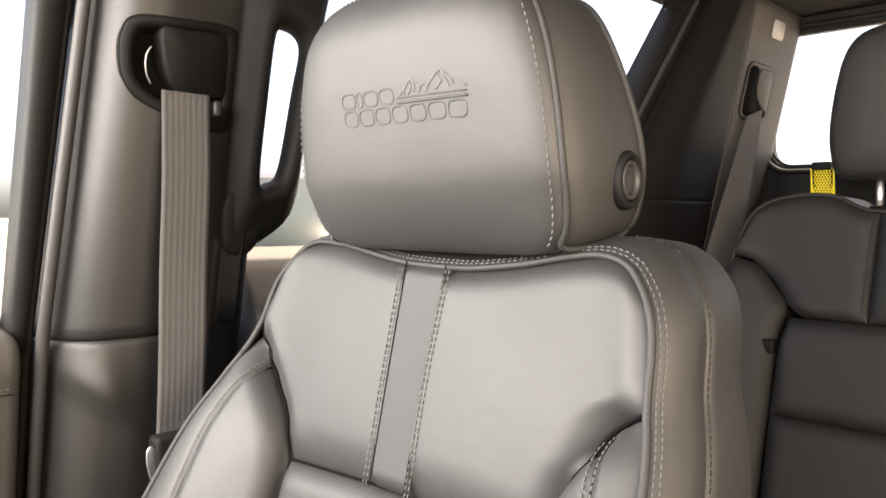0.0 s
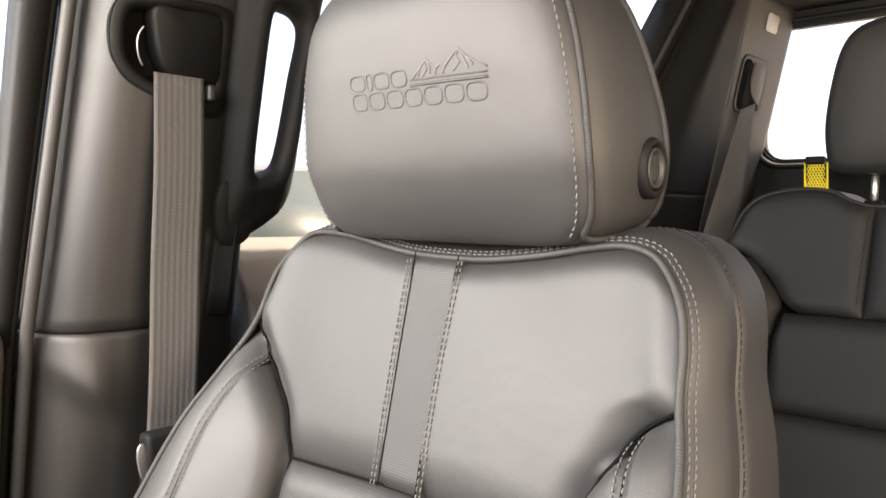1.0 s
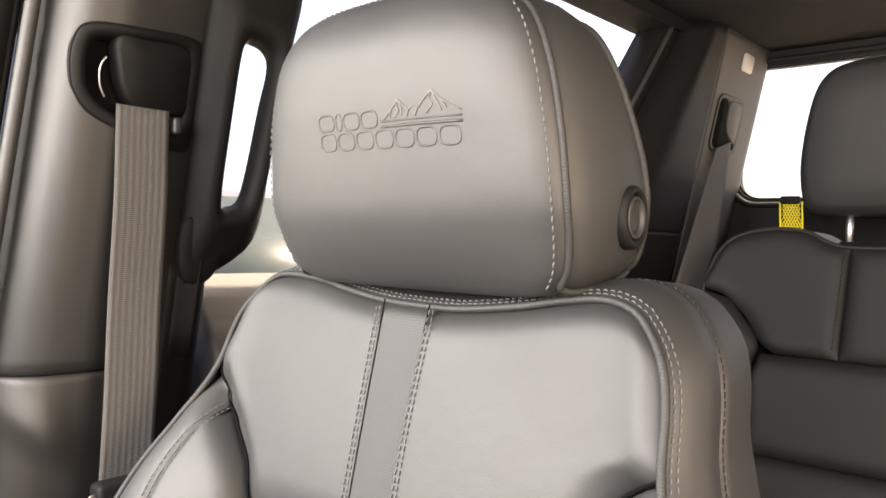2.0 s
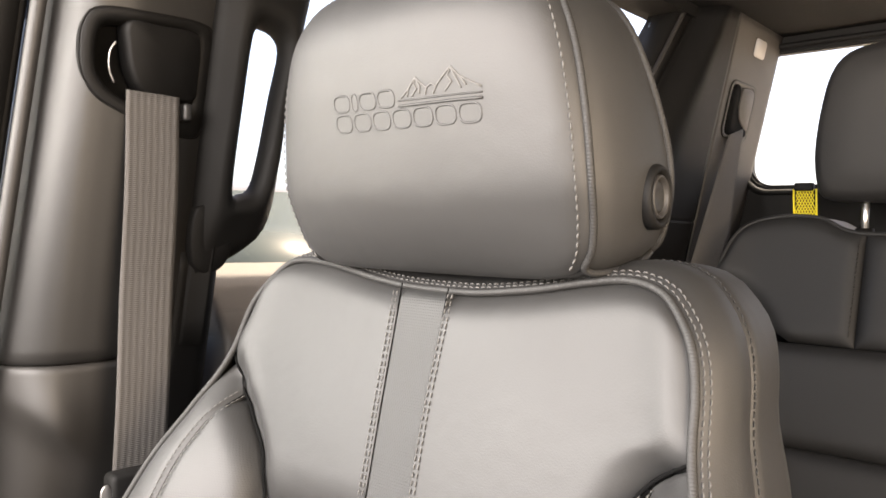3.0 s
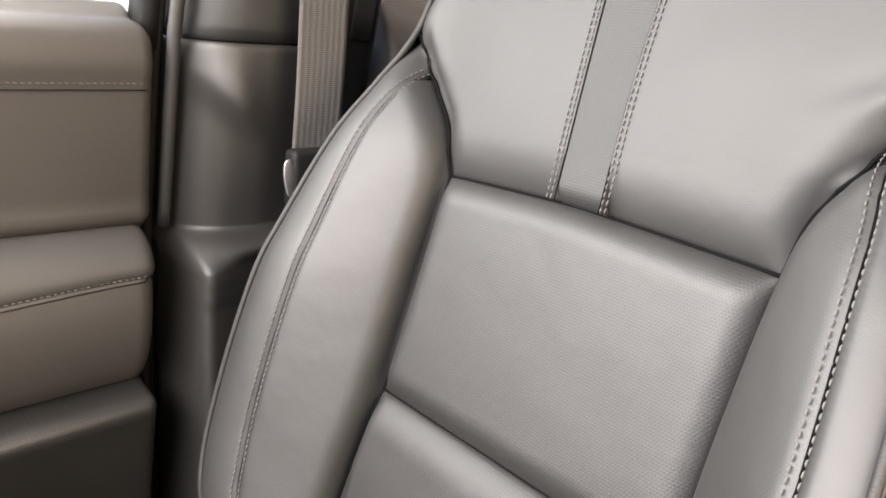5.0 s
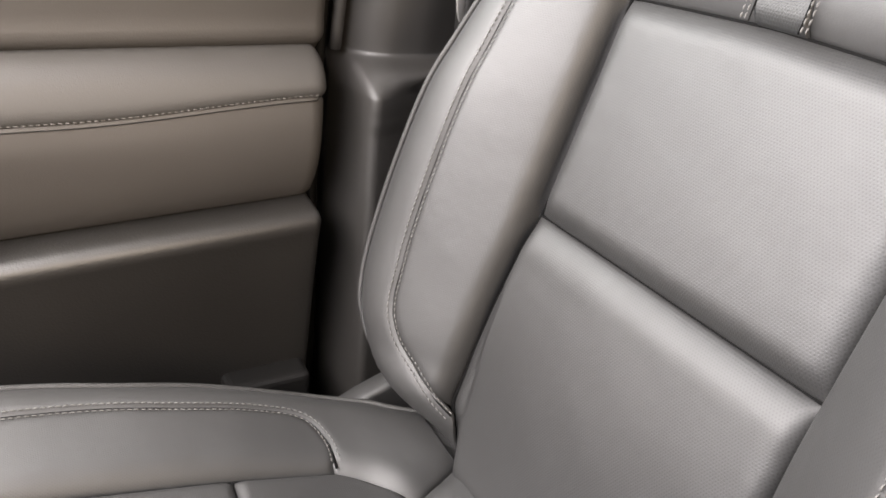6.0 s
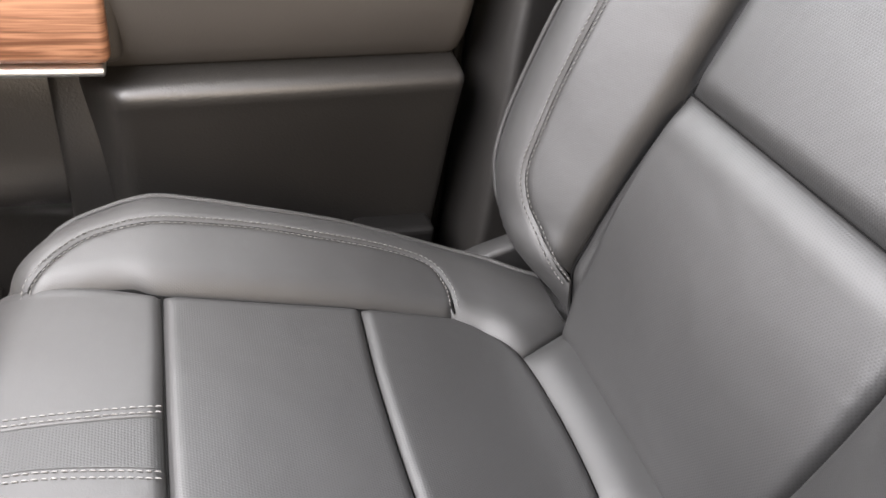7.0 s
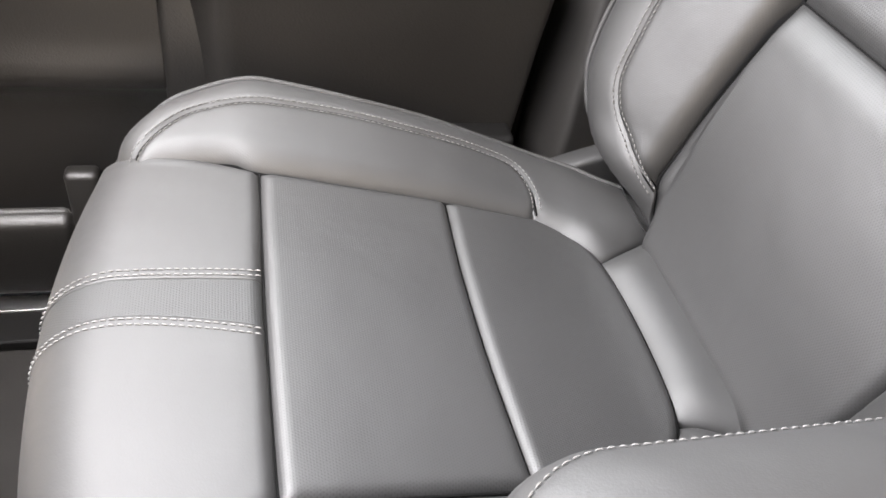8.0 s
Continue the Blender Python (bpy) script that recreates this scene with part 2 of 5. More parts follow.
def spline(pts, n, closed=False):
    """n + 1 points (n if closed) evenly along a smooth curve through the given ones."""
    p = np.array(pts, float)
    if len(p) == 2 and not closed:
        return np.array([p[0] + (p[1] - p[0]) * k / n for k in range(n + 1)])
    ext = np.vstack([p[-1:], p, p[:2]]) if closed else np.vstack([2 * p[0] - p[1], p, 2 * p[-1] - p[-2]])
    out = []
    for i in range(1, len(ext) - 2):
        a, b, c, d = ext[i - 1:i + 3]
        for k in range(24):
            t = k / 24
            out.append(0.5 * (2 * b + (c - a) * t + (2 * a - 5 * b + 4 * c - d) * t * t + (3 * b - a - 3 * c + d) * t ** 3))
    out.append(ext[-2])
    out = np.array(out)
    run = np.concatenate([[0], np.cumsum(np.linalg.norm(np.diff(out, axis=0), axis=1))])
    want = np.linspace(0, run[-1], n + 1)
    res = np.array([[np.interp(w, run, out[:, k]) for k in range(p.shape[1])] for w in want])
    return res[:-1] if closed else res


def resample(pts, params):
    q = np.array(pts, float)
    run = np.concatenate([[0], np.cumsum(np.linalg.norm(np.diff(q, axis=0), axis=1))])
    return np.array([[np.interp(w * run[-1], run, q[:, k]) for k in range(q.shape[1])] for w in params])


def surface_normal(S, a, b, out, e=0.002):
    da = np.array(S(a + e, b)) - np.array(S(a - e, b))
    db = np.array(S(a, b + e)) - np.array(S(a, b - e))
    n = np.cross(da, db)
    n /= np.linalg.norm(n) + 1e-12
    return n if n @ np.array(out) > 0 else -n


def panel(name, S, out, bottom, top, left, right, mat, parent, n=26, m=26, puff=0.006, rad=0.02, groove=0.003, edges="btlr",
          extra=None, label="", thick=0.006, rads=None):
    """A stuffed panel over the surface S, bounded by four curves in the surface's own two measures, with rounded, sunken edges."""
    ss = np.array([(1 - math.cos(math.pi * k / n)) / 2 for k in range(n + 1)]) * 0.75 + np.linspace(0, 1, n + 1) * 0.25
    tt = np.array([(1 - math.cos(math.pi * k / m)) / 2 for k in range(m + 1)]) * 0.75 + np.linspace(0, 1, m + 1) * 0.25
    B, T = resample(spline(bottom, 60), ss), resample(spline(top, 60), ss)
    L, R = resample(spline(left, 60), tt), resample(spline(right, 60), tt)
    s, t = ss[None, :, None], tt[:, None, None]
    P = (1 - t) * B[None] + t * T[None] + (1 - s) * L[:, None] + s * R[:, None] - (
        (1 - s) * (1 - t) * B[0] + s * (1 - t) * B[-1] + (1 - s) * t * T[0] + s * t * T[-1])
    pos = np.array([[S(*P[j, i]) for i in range(n + 1)] for j in range(m + 1)])
    nor = np.array([[surface_normal(S, *P[j, i], out) for i in range(n + 1)] for j in range(m + 1)])
    row = np.concatenate([np.zeros((m + 1, 1)), np.cumsum(np.linalg.norm(np.diff(pos, axis=1), axis=2), axis=1)], axis=1)
    col = np.concatenate([np.zeros((1, n + 1)), np.cumsum(np.linalg.norm(np.diff(pos, axis=0), axis=2), axis=0)], axis=0)
    dist = {"l": row, "r": row[:, -1:] - row, "b": col, "t": col[-1:] - col}
    f = np.ones((m + 1, n + 1))
    for e in edges:
        gap = 1 - np.clip(dist[e] / ((rads or {}).get(e, rad)), 0, 1)
        f *= np.sqrt(np.clip(1 - gap ** 2, 0, 1)) * 0.5 + 0.5 * (1 - gap ** 2)
    h = -groove + (puff + groove) * f
    if extra is not None:
        h = h + np.array([[extra(*P[j, i]) for i in range(n + 1)] for j in range(m + 1)])
    pos = pos + nor * h[:, :, None]
    bm = bmesh.new()
    uvl = bm.loops.layers.uv.new("UVMap")
    V = [[bm.verts.new(pos[j, i]) for i in range(n + 1)] for j in range(m + 1)]
    where = {V[j][i]: (P[j, i, 0], P[j, i, 1]) for j in range(m + 1) for i in range(n + 1)}
    for j in range(m):
        for i in range(n):
            bm.faces.new((V[j][i], V[j][i + 1], V[j + 1][i + 1], V[j + 1][i]))
    ring = [(0, i) for i in range(n)] + [(j, n) for j in range(m)] + [(m, i) for i in range(n, 0, -1)] + [(j, 0) for j in range(m, 0, -1)]
    low = []
    for j, i in ring:
        v = bm.verts.new(pos[j, i] - nor[j, i] * thick)
        where[v] = where[V[j][i]]
        low.append(v)
    for k in range(len(ring)):
        a, b = ring[k], ring[(k + 1) % len(ring)]
        bm.faces.new((V[a[0]][a[1]], V[b[0]][b[1]], low[(k + 1) % len(ring)], low[k]))
    for face in bm.faces:
        for lp in face.loops:
            lp[uvl].uv = where[lp.vert]
    return part(name, bm, mat, parent, label)


def tube_bm(path, r, sides=8, closed=False, bm=None):
    """A round cord along a path of points; r may be one radius or one for each point."""
    bm = bm or bmesh.new()
    p = np.array(path, float)
    n = len(p)
    rs = [r] * n if isinstance(r, (int, float)) else r
    rings = []
    up = Vector((0.13, 0.21, 0.97))
    for k in range(n):
        d = Vector(p[(k + 1) % n if closed else min(k + 1, n - 1)] - p[k - 1 if closed else max(k - 1, 0)]).normalized()
        x = d.cross(up)
        if x.length < 0.05:
            x = d.cross(Vector((1, 0, 0)))
        x.normalize()
        y = d.cross(x)
        up = x.cross(d) if k else up
        up.normalize()
        rings.append([bm.verts.new(Vector(p[k]) + (x * math.cos(2 * math.pi * q / sides) + y * math.sin(2 * math.pi * q / sides)) * rs[k]) for q in range(sides)])
    uvl = bm.loops.layers.uv.verify()
    run = np.concatenate([[0], np.cumsum(np.linalg.norm(np.diff(np.vstack([p, p[:1]]), axis=0), axis=1))])
    for k in range(n if closed else n - 1):
        a, b = rings[k], rings[(k + 1) % n]
        for q in range(sides):
            face = bm.faces.new((a[q], a[(q + 1) % sides], b[(q + 1) % sides], b[q]))
            for lp, uv in zip(face.loops, ((run[k], q), (run[k], q + 1), (run[k + 1], q + 1), (run[k + 1], q))):
                lp[uvl].uv = (uv[0], uv[1] / sides)
    if not closed:
        bm.faces.new(rings[0])
        bm.faces.new(rings[-1])
    return bm


def stitches(name, rows, mat, parent, pitch=0.0052, length=0.0040, r=0.0006, label=""):
    """Single stitches along rows of (points, normals), joined into one seam."""
    verts, faces = [], []
    for pts, nors in rows:
        run = np.concatenate([[0], np.cumsum(np.linalg.norm(np.diff(pts, axis=0), axis=1))])
        for k in range(int(run[-1] / pitch)):
            w = (k + 0.5) * pitch
            at = np.array([np.interp(w, run, pts[:, c]) for c in range(3)])
            nx = np.array([np.interp(w, run, nors[:, c]) for c in range(3)])
            a2 = np.array([np.interp(min(w + 0.001, run[-1]), run, pts[:, c]) for c in range(3)])
            a1 = np.array([np.interp(max(w - 0.001, 0), run, pts[:, c]) for c in range(3)])
            d = (a2 - a1) / (np.linalg.norm(a2 - a1) + 1e-9)
            nx = nx / np.linalg.norm(nx)
            sd = np.cross(d, nx)
            d = d * 0.995 + sd * 0.08
            base = len(verts)
            ln = length * (0.92 + 0.16 * random.random())
            for q, (along, k2) in enumerate(((-0.5, 0.35), (-0.25, 1.0), (0.25, 1.0), (0.5, 0.35))):
                for c, s2 in ((1, 0), (0.3, 1), (-1, 0), (-0.3, -1)):
                    lift = r * (0.15 if k2 == 1.0 else -0.8)
                    verts.append(at + d * along * ln + nx * lift + (sd * c + nx * s2) * r * k2)
            for q in range(3):
                for c in range(4):
                    faces.append((base + q * 4 + c, base + q * 4 + (c + 1) % 4, base + q * 4 + 4 + (c + 1) % 4, base + q * 4 + 4 + c))
            faces.append((base + 3, base + 2, base + 1, base))
            faces.append((base + 12, base + 13, base + 14, base + 15))
    me = bpy.data.meshes.new(name)
    me.from_pydata(verts, [], faces)
    me.polygons.foreach_set("use_smooth", [True] * len(me.polygons))
    me.materials.append(mat)
    ob = new(name, me)
    ob.parent = parent
    if parent.type == "EMPTY":
        ob.matrix_parent_inverse = Matrix.Translation(-parent.location)
    return tagged(ob, label=label, kind="stuff")


def on_surface(S, out, pts, lift, n=80, shift=0.0):
    """A row along a curve in the surface's measures, shifted sideways on it and lifted off it."""
    ab = spline(pts, n)
    pos = np.array([S(*q) for q in ab])
    nor = np.array([surface_normal(S, *q, out) for q in ab])
    tan = np.gradient(pos, axis=0)
    tan /= np.linalg.norm(tan, axis=1)[:, None]
    return pos + nor * lift + np.cross(nor, tan) * shift, nor


def loft(rings, cap_start=True, cap_end=True, bm=None, closed=True):
    bm = bm or bmesh.new()
    V = [[bm.verts.new(p) for p in ring] for ring in rings]
    n = len(V[0])
    for a, b in zip(V, V[1:]):
        for k in range(n if closed else n - 1):
            bm.faces.new((a[k], a[(k + 1) % n], b[(k + 1) % n], b[k]))
    if closed and cap_start:
        bm.faces.new(V[0])
    if closed and cap_end:
        bm.faces.new(V[-1])
    return bm


def box_bm(x0, x1, y0, y1, z0, z1, bevel=0.0, segs=3, bm=None):
    tmp = bmesh.new()
    bmesh.ops.create_cube(tmp, size=1, matrix=Matrix.Translation(((x0 + x1) / 2, (y0 + y1) / 2, (z0 + z1) / 2)) @ Matrix.Diagonal((x1 - x0, y1 - y0, z1 - z0, 1)))
    if bevel:
        bmesh.ops.bevel(tmp, geom=list(tmp.edges), offset=bevel, segments=segs, profile=0.5, affect="EDGES")
    if bm is None:
        return tmp
    me = bpy.data.meshes.new("tmp")
    tmp.to_mesh(me)
    tmp.free()
    bm.from_mesh(me)
    bpy.data.meshes.remove(me)
    return bm


def prism_bm(outline, axis, lo, hi, bevel=0.0, segs=3, slope=None):
    """A closed outline drawn out along an axis; outlines in y, z for the x axis and in x, z for the y axis."""
    bm = bmesh.new()

    def at(p, k):
        return {"x": (k, p[0], p[1]), "y": (p[0], k, p[1]), "z": (p[0], p[1], k)}[axis]

    lo_v = [bm.verts.new(at(p, lo)) for p in outline]
    hi_v = [bm.verts.new(at(p, hi)) for p in outline]
    n = len(outline)
    f0, f1 = bm.faces.new(lo_v), bm.faces.new(hi_v[::-1])
    for k in range(n):
        bm.faces.new((lo_v[k], lo_v[(k + 1) % n], hi_v[(k + 1) % n], hi_v[k]))
    bmesh.ops.recalc_face_normals(bm, faces=bm.faces)
    if bevel:
        bmesh.ops.bevel(bm, geom=list(f0.edges) + list(f1.edges), offset=bevel, segments=segs, profile=0.5, affect="EDGES")
    return bm


def grid_bm(f, us, vs, thick=None):
    """An open sheet f(u, v); thick is a vector by which a second sheet is set off, so that it has an edge."""
    bm = bmesh.new()
    uvl = bm.loops.layers.uv.new("UVMap")
    where = {}

    def sheet(off):
        V = []
        for v in vs:
            r = []
            for u in us:
                w = bm.verts.new(Vector(f(u, v)) + Vector(off))
                where[w] = (u, v)
                r.append(w)
            V.append(r)
        for a, b in zip(V, V[1:]):
            for k in range(len(us) - 1):
                bm.faces.new((a[k], a[k + 1], b[k + 1], b[k]))
        return V

    A = sheet((0, 0, 0))
    if thick is not None:
        B = sheet(thick)
        m, n = len(vs) - 1, len(us) - 1
        ring = [(0, i) for i in range(n)] + [(j, n) for j in range(m)] + [(m, i) for i in range(n, 0, -1)] + [(j, 0) for j in range(m, 0, -1)]
        for k in range(len(ring)):
            a, b = ring[k], ring[(k + 1) % len(ring)]
            bm.faces.new((A[a[0]][a[1]], A[b[0]][b[1]], B[b[0]][b[1]], B[a[0]][a[1]]))
    for face in bm.faces:
        for lp in face.loops:
            lp[uvl].uv = where[lp.vert]
    return bm


def smooth01(x):
    x = min(1.0, max(0.0, x))
    return x * x * (3 - 2 * x)


def table(xs, ys):
    """A smooth function through a few pairs."""
    q = spline(list(zip(xs, ys)), 240)
    return lambda v: float(np.interp(v, q[:, 0], q[:, 1]))

# ---- the cab: floor, walls, pillars, roof ----


def wall_box(name, x0, x1, y0, y1, z0, z1, mat, label, bevel=0.0):
    return tagged(part(name, box_bm(x0, x1, y0, y1, z0, z1, bevel), mat, None, label, smooth=False), category=name.split("_")[0], kind="structure")


def ring_wall(name, loop_in, loop_out, axis, lo, hi, mat, label, lip=0.0):
    """A wall with a rounded opening right through it."""
    def at(p, k):
        return (k, p[0], p[1]) if axis == "x" else (p[0], k, p[1])
    rings = [[at(p, lo) for p in loop_in], [at(p, lo) for p in loop_out], [at(p, hi) for p in loop_out], [at(p, hi) for p in loop_in]]
    bm = bmesh.new()
    V = [[bm.verts.new(p) for p in ring] for ring in rings]
    n = len(loop_in)
    for a in range(4):
        A, B = V[a], V[(a + 1) % 4]
        for k in range(n):
            bm.faces.new((A[k], A[(k + 1) % n], B[(k + 1) % n], B[k]))
    return tagged(part(name, bm, mat, None, label, smooth=False), category="wall", kind="structure")


def rounded_rect(a0, a1, b0, b1, r, per=8):
    res = []
    for ca, cb, start in ((a1 - r, b1 - r, 0), (a0 + r, b1 - r, 90), (a0 + r, b0 + r, 180), (a1 - r, b0 + r, 270)):
        for k in range(per):
            t = radians(start + 90 * k / (per - 1))
            res.append((ca + r * math.cos(t), cb + r * math.sin(t)))
    return res


def lean(z):
    """How far the front edge of the pillar leans back with height."""
    return 0.058 * max(0.0, z - 0.90)


def pillar_x(z):
    return -0.94 + 0.2 * z


ground = tagged(part("ground", grid_bm(lambda a, b: (a, b, -0.75), np.linspace(-300, 300, 13), np.linspace(-300, 300, 13)), ground_mat, None, "sandy grey gravel ground of a parking lot"), category="ground", kind="structure")
wall_box("floor", -0.84, 0.84, -1.2, 1.98, -0.06, 0.0, carpet, "black carpeted cab floor")
wall_box("ceiling", -0.72, 0.72, -0.20, 1.99, 1.475, 1.52, headliner, "dark fabric headliner")
wall_box("wall_front", -0.86, 0.86, -1.24, -1.2, -0.06, 0.98, dark_plastic, "dark plastic bulkhead")
wall_box("dashboard", -0.80, 0.80, -1.2, -0.43, 0.55, 0.94, dark_plastic, "plain dark dashboard")
# driver's side
wall_box("wall_left", 0.82, 0.86, -1.2, 1.98, -0.06, 0.92, door_vinyl, "plain dark door trim")
# unseen panes, added dark to reduce the light from this side
for name, y0, y1 in (("window_2", -0.56, 0.42), ("window_3", 0.70, 1.45)):
    tagged(part(name, box_bm(0.782, 0.786, y0, y1, 0.90, 1.41), light_cut_glass, None, "unseen side pane on the driver's side, darkened to cut daylight", smooth=False), category="window", kind="structure")
wall_box("pillar_left_front", 0.72, 0.80, -0.66, -0.56, 0.90, 1.50, pillar_plastic, "plain dark pillar")
wall_box("pillar_left_middle", 0.70, 0.80, 0.42, 0.70, 0.90, 1.50, pillar_plastic, "plain dark pillar")
wall_box("pillar_left_rear", 0.66, 0.80, 1.45, 1.98, 0.90, 1.50, pillar_plastic, "plain dark pillar")
wall_box("roof_rail_left", 0.66, 0.80, -0.40, 1.98, 1.40, 1.50, headliner, "dark roof rail")
wall_box("roof_rail_right", -0.74, -0.655, -0.40, 1.98, 1.452, 1.50, headliner, "dark roof rail")
wall_box("pillar_right_front", -0.84, -0.74, -0.70, -0.60, 0.88, 1.50, pillar_plastic, "plain dark pillar")

# rear wall with its window
n_in = rounded_rect(-0.672, 0.672, 1.146, 1.442, 0.05, 10)
outer = rounded_rect(-0.80, 0.80, -0.04, 1.50, 0.01, 10)
ring_wall("wall_rear", n_in, outer, "y", 1.95, 1.99, dark_plastic, "dark rear cab wall with the rear window")
window_1 = tagged(part("window_1", prism_bm(rounded_rect(-0.69, 0.69, 1.128, 1.46, 0.05, 8), "y", 1.992, 1.996), privacy_glass, None, "clear rear window glass", smooth=False), category="window", kind="structure")
window_1.visible_shadow = False
part("window_frame", loft([[(x, 1.945, z) for x, z in rounded_rect(-0.678, 0.678, 1.140, 1.448, 0.055, 10)], [(x, 1.938, z) for x, z in rounded_rect(-0.684, 0.684, 1.134, 1.454, 0.06, 10)],
                           [(x, 1.943, z) for x, z in rounded_rect(-0.690, 0.690, 1.128, 1.460, 0.06, 10)], [(x, 1.955, z) for x, z in rounded_rect(-0.690, 0.690, 1.128, 1.460, 0.06, 10)],
                           [(x, 1.955, z) for x, z in rounded_rect(-0.668, 0.668, 1.150, 1.438, 0.05, 10)]], False, False), dark_plastic, window_1)

# ---- front passenger door ----
door = thing("door_1", (-0.80, -0.1, 0.10), "closed front door with brown-black trim, padded armrest and wood inlay", "door", kind="structure")


def along_door(name, profile, y0, y1, mat, label="", bevel=0.012, n=70, segs=4):
    return part(name, prism_bm([tuple(p) for p in spline(profile, n, closed=True)], "y", y0, y1, bevel, segs), mat, door, label)


along_door("upper_trim", [(-0.87, 0.905), (-0.83, 0.907), (-0.80, 0.902), (-0.788, 0.888), (-0.786, 0.865), (-0.790, 0.850), (-0.797, 0.80), (-0.806, 0.74), (-0.812, 0.712), (-0.87, 0.70)], -0.60, 0.407, door_vinyl, bevel=0.014)
def bend(ob, ys, lift):
    """Cut a long moulding across at the given stations and raise or lower it there."""
    bm = bmesh.new()
    bm.from_mesh(ob.data)
    for y in ys:
        bmesh.ops.bisect_plane(bm, geom=bm.verts[:] + bm.edges[:] + bm.faces[:], plane_co=(0, float(y), 0), plane_no=(0, 1, 0))
    for v in bm.verts:
        v.co.z += lift(v.co.x, v.co.y, v.co.z)
    bm.to_mesh(ob.data)
    bm.free()


def seam_rise(y):
    return 0.013 * smooth01((y - 0.15) / 0.25)


top_pad = along_door("armrest_top", [(-0.87, 0.712), (-0.83, 0.7125), (-0.803, 0.7075), (-0.786, 0.6945), (-0.7775, 0.672), (-0.7765, 0.656), (-0.785, 0.6505), (-0.83, 0.650), (-0.87, 0.650)], -0.60, 0.399, door_top, "padded black armrest top", bevel=0.012)
bend(top_pad, np.linspace(0.12, 0.38, 9), lambda x, y, z: seam_rise(y) * smooth01((0.70 - z) / 0.045))
pad = along_door("armrest_pad", [(-0.87, 0.662), (-0.83, 0.661), (-0.785, 0.6560), (-0.7785, 0.652), (-0.7775, 0.643), (-0.7775, 0.626), (-0.7820, 0.602), (-0.7905, 0.577), (-0.803, 0.555), (-0.820, 0.541), (-0.87, 0.536)], -0.60, 0.398, door_pad,
           "padded dark brown armrest", bevel=0.016)
bend(pad, np.linspace(0.03, 0.38, 12), lambda x, y, z: seam_rise(y) * smooth01((z - 0.60) / 0.05) - 0.014 * smooth01((0.61 - z) / 0.05) * (1 - min(1.0, max(0.0, (y - 0.03) / 0.364))))
# shade under the armrest is put into this panel's darker brown
lower = along_door("lower_trim", [(-0.87, 0.546), (-0.82, 0.5435), (-0.795, 0.5415), (-0.781, 0.5395), (-0.7715, 0.5355), (-0.7680, 0.5270), (-0.7735, 0.508), (-0.786, 0.45), (-0.798, 0.38), (-0.808, 0.32), (-0.818, 0.27), (-0.87, 0.25)], -0.004, 0.394, door_grain_shaded, "grained brown lower panel, darkened for the shade low on the door", bevel=0.010)
bend(lower, np.linspace(0.004, 0.060, 9), lambda x, y, z: -0.016 * (1 - (y - 0.030) / 0.364))
for v in lower.data.vertices:
    v.co.x -= 0.055 * (1 - smooth01((v.co.y + 0.004) / 0.050)) ** 1.5
along_door("lower_recess", [(-0.89, 0.545), (-0.865, 0.542), (-0.850, 0.50), (-0.846, 0.465), (-0.843, 0.405), (-0.838, 0.378), (-0.838, 0.354), (-0.856, 0.338), (-0.868, 0.30), (-0.868, 0.12), (-0.89, 0.11)], -0.60, -0.030, door_grain_shaded, bevel=0.006)
part("recess_side", box_bm(-0.89, -0.832, -0.034, 0.034, 0.12, 0.520, 0.010), door_grain_shaded, door)
along_door("map_pocket", [(-0.812, 0.190), (-0.806, 0.197), (-0.797, 0.195), (-0.789, 0.184), (-0.790, 0.15), (-0.802, 0.08), (-0.812, 0.06)], -0.60, -0.158, door_grain_shaded, "moulded map pocket", bevel=0.010)
part("pocket_end", box_bm(-0.824, -0.798, -0.158, -0.118, 0.05, 0.258, 0.008), door_grain_shaded, door)
part("door_bottom", box_bm(-0.88, -0.842, -0.60, 0.39, 0.05, 0.15, 0.008), dark_plastic, door)
wood_trim = part("wood_inlay", box_bm(-0.80, -0.762, -0.50, 0.034, 0.5535, 0.626, 0.009, 4), wood, door, "open-pored brown wood inlay")
part("chrome_strip", box_bm(-0.80, -0.760, -0.50, 0.028, 0.5430, 0.5508, 0.0025, 2), chrome, wood_trim, "bright metal strip")
part("inlay_surround", box_bm(-0.815, -0.779, -0.50, 0.044, 0.5455, 0.636, 0.012, 4), door_vinyl, door)
for zrow, xrow, y1 in ((0.6510, -0.7770, 0.386), (0.8475, -0.7885, 0.398)):
    pts = np.array([(xrow, y, zrow + (seam_rise(y) if zrow < 0.7 else 0)) for y in np.linspace(-0.55, y1, 60)])
    if zrow < 0.7:
        pts = np.vstack([pts, [(xrow - 0.006, y1 + 0.009, zrow + 0.020), (xrow - 0.018, y1 + 0.0135, zrow + 0.029)]])
    nn = np.tile((1.0, 0, 0.25), (len(pts), 1))
    part("trim_seam", tube_bm(pts - np.array((0, 0, 0.0022)), 0.0006, 6), dark_plastic, door)
    stitches("trim_stitching", [(pts + np.array((0.0008, 0, 0.0035)), nn)], thread_door, door, pitch=0.0058, r=0.00045)
# window frame and glass
frame_rows = []
for z in np.linspace(0.88, 1.46, 20):
    x = pillar_x(z) - 0.060
    frame_rows.append([(x + dx, yy + lean(z) * (1.0 if yy > 0.415 else 0.46), z) for dx, yy in ((0.0, 0.4025), (0.004, 0.4045), (0.006, 0.411), (0.005, 0.419), (0.0, 0.4215), (-0.03, 0.4215), (-0.03, 0.4025))])
part("window_frame", loft(frame_rows), guide_shaded_plastic, door, "dark window frame")
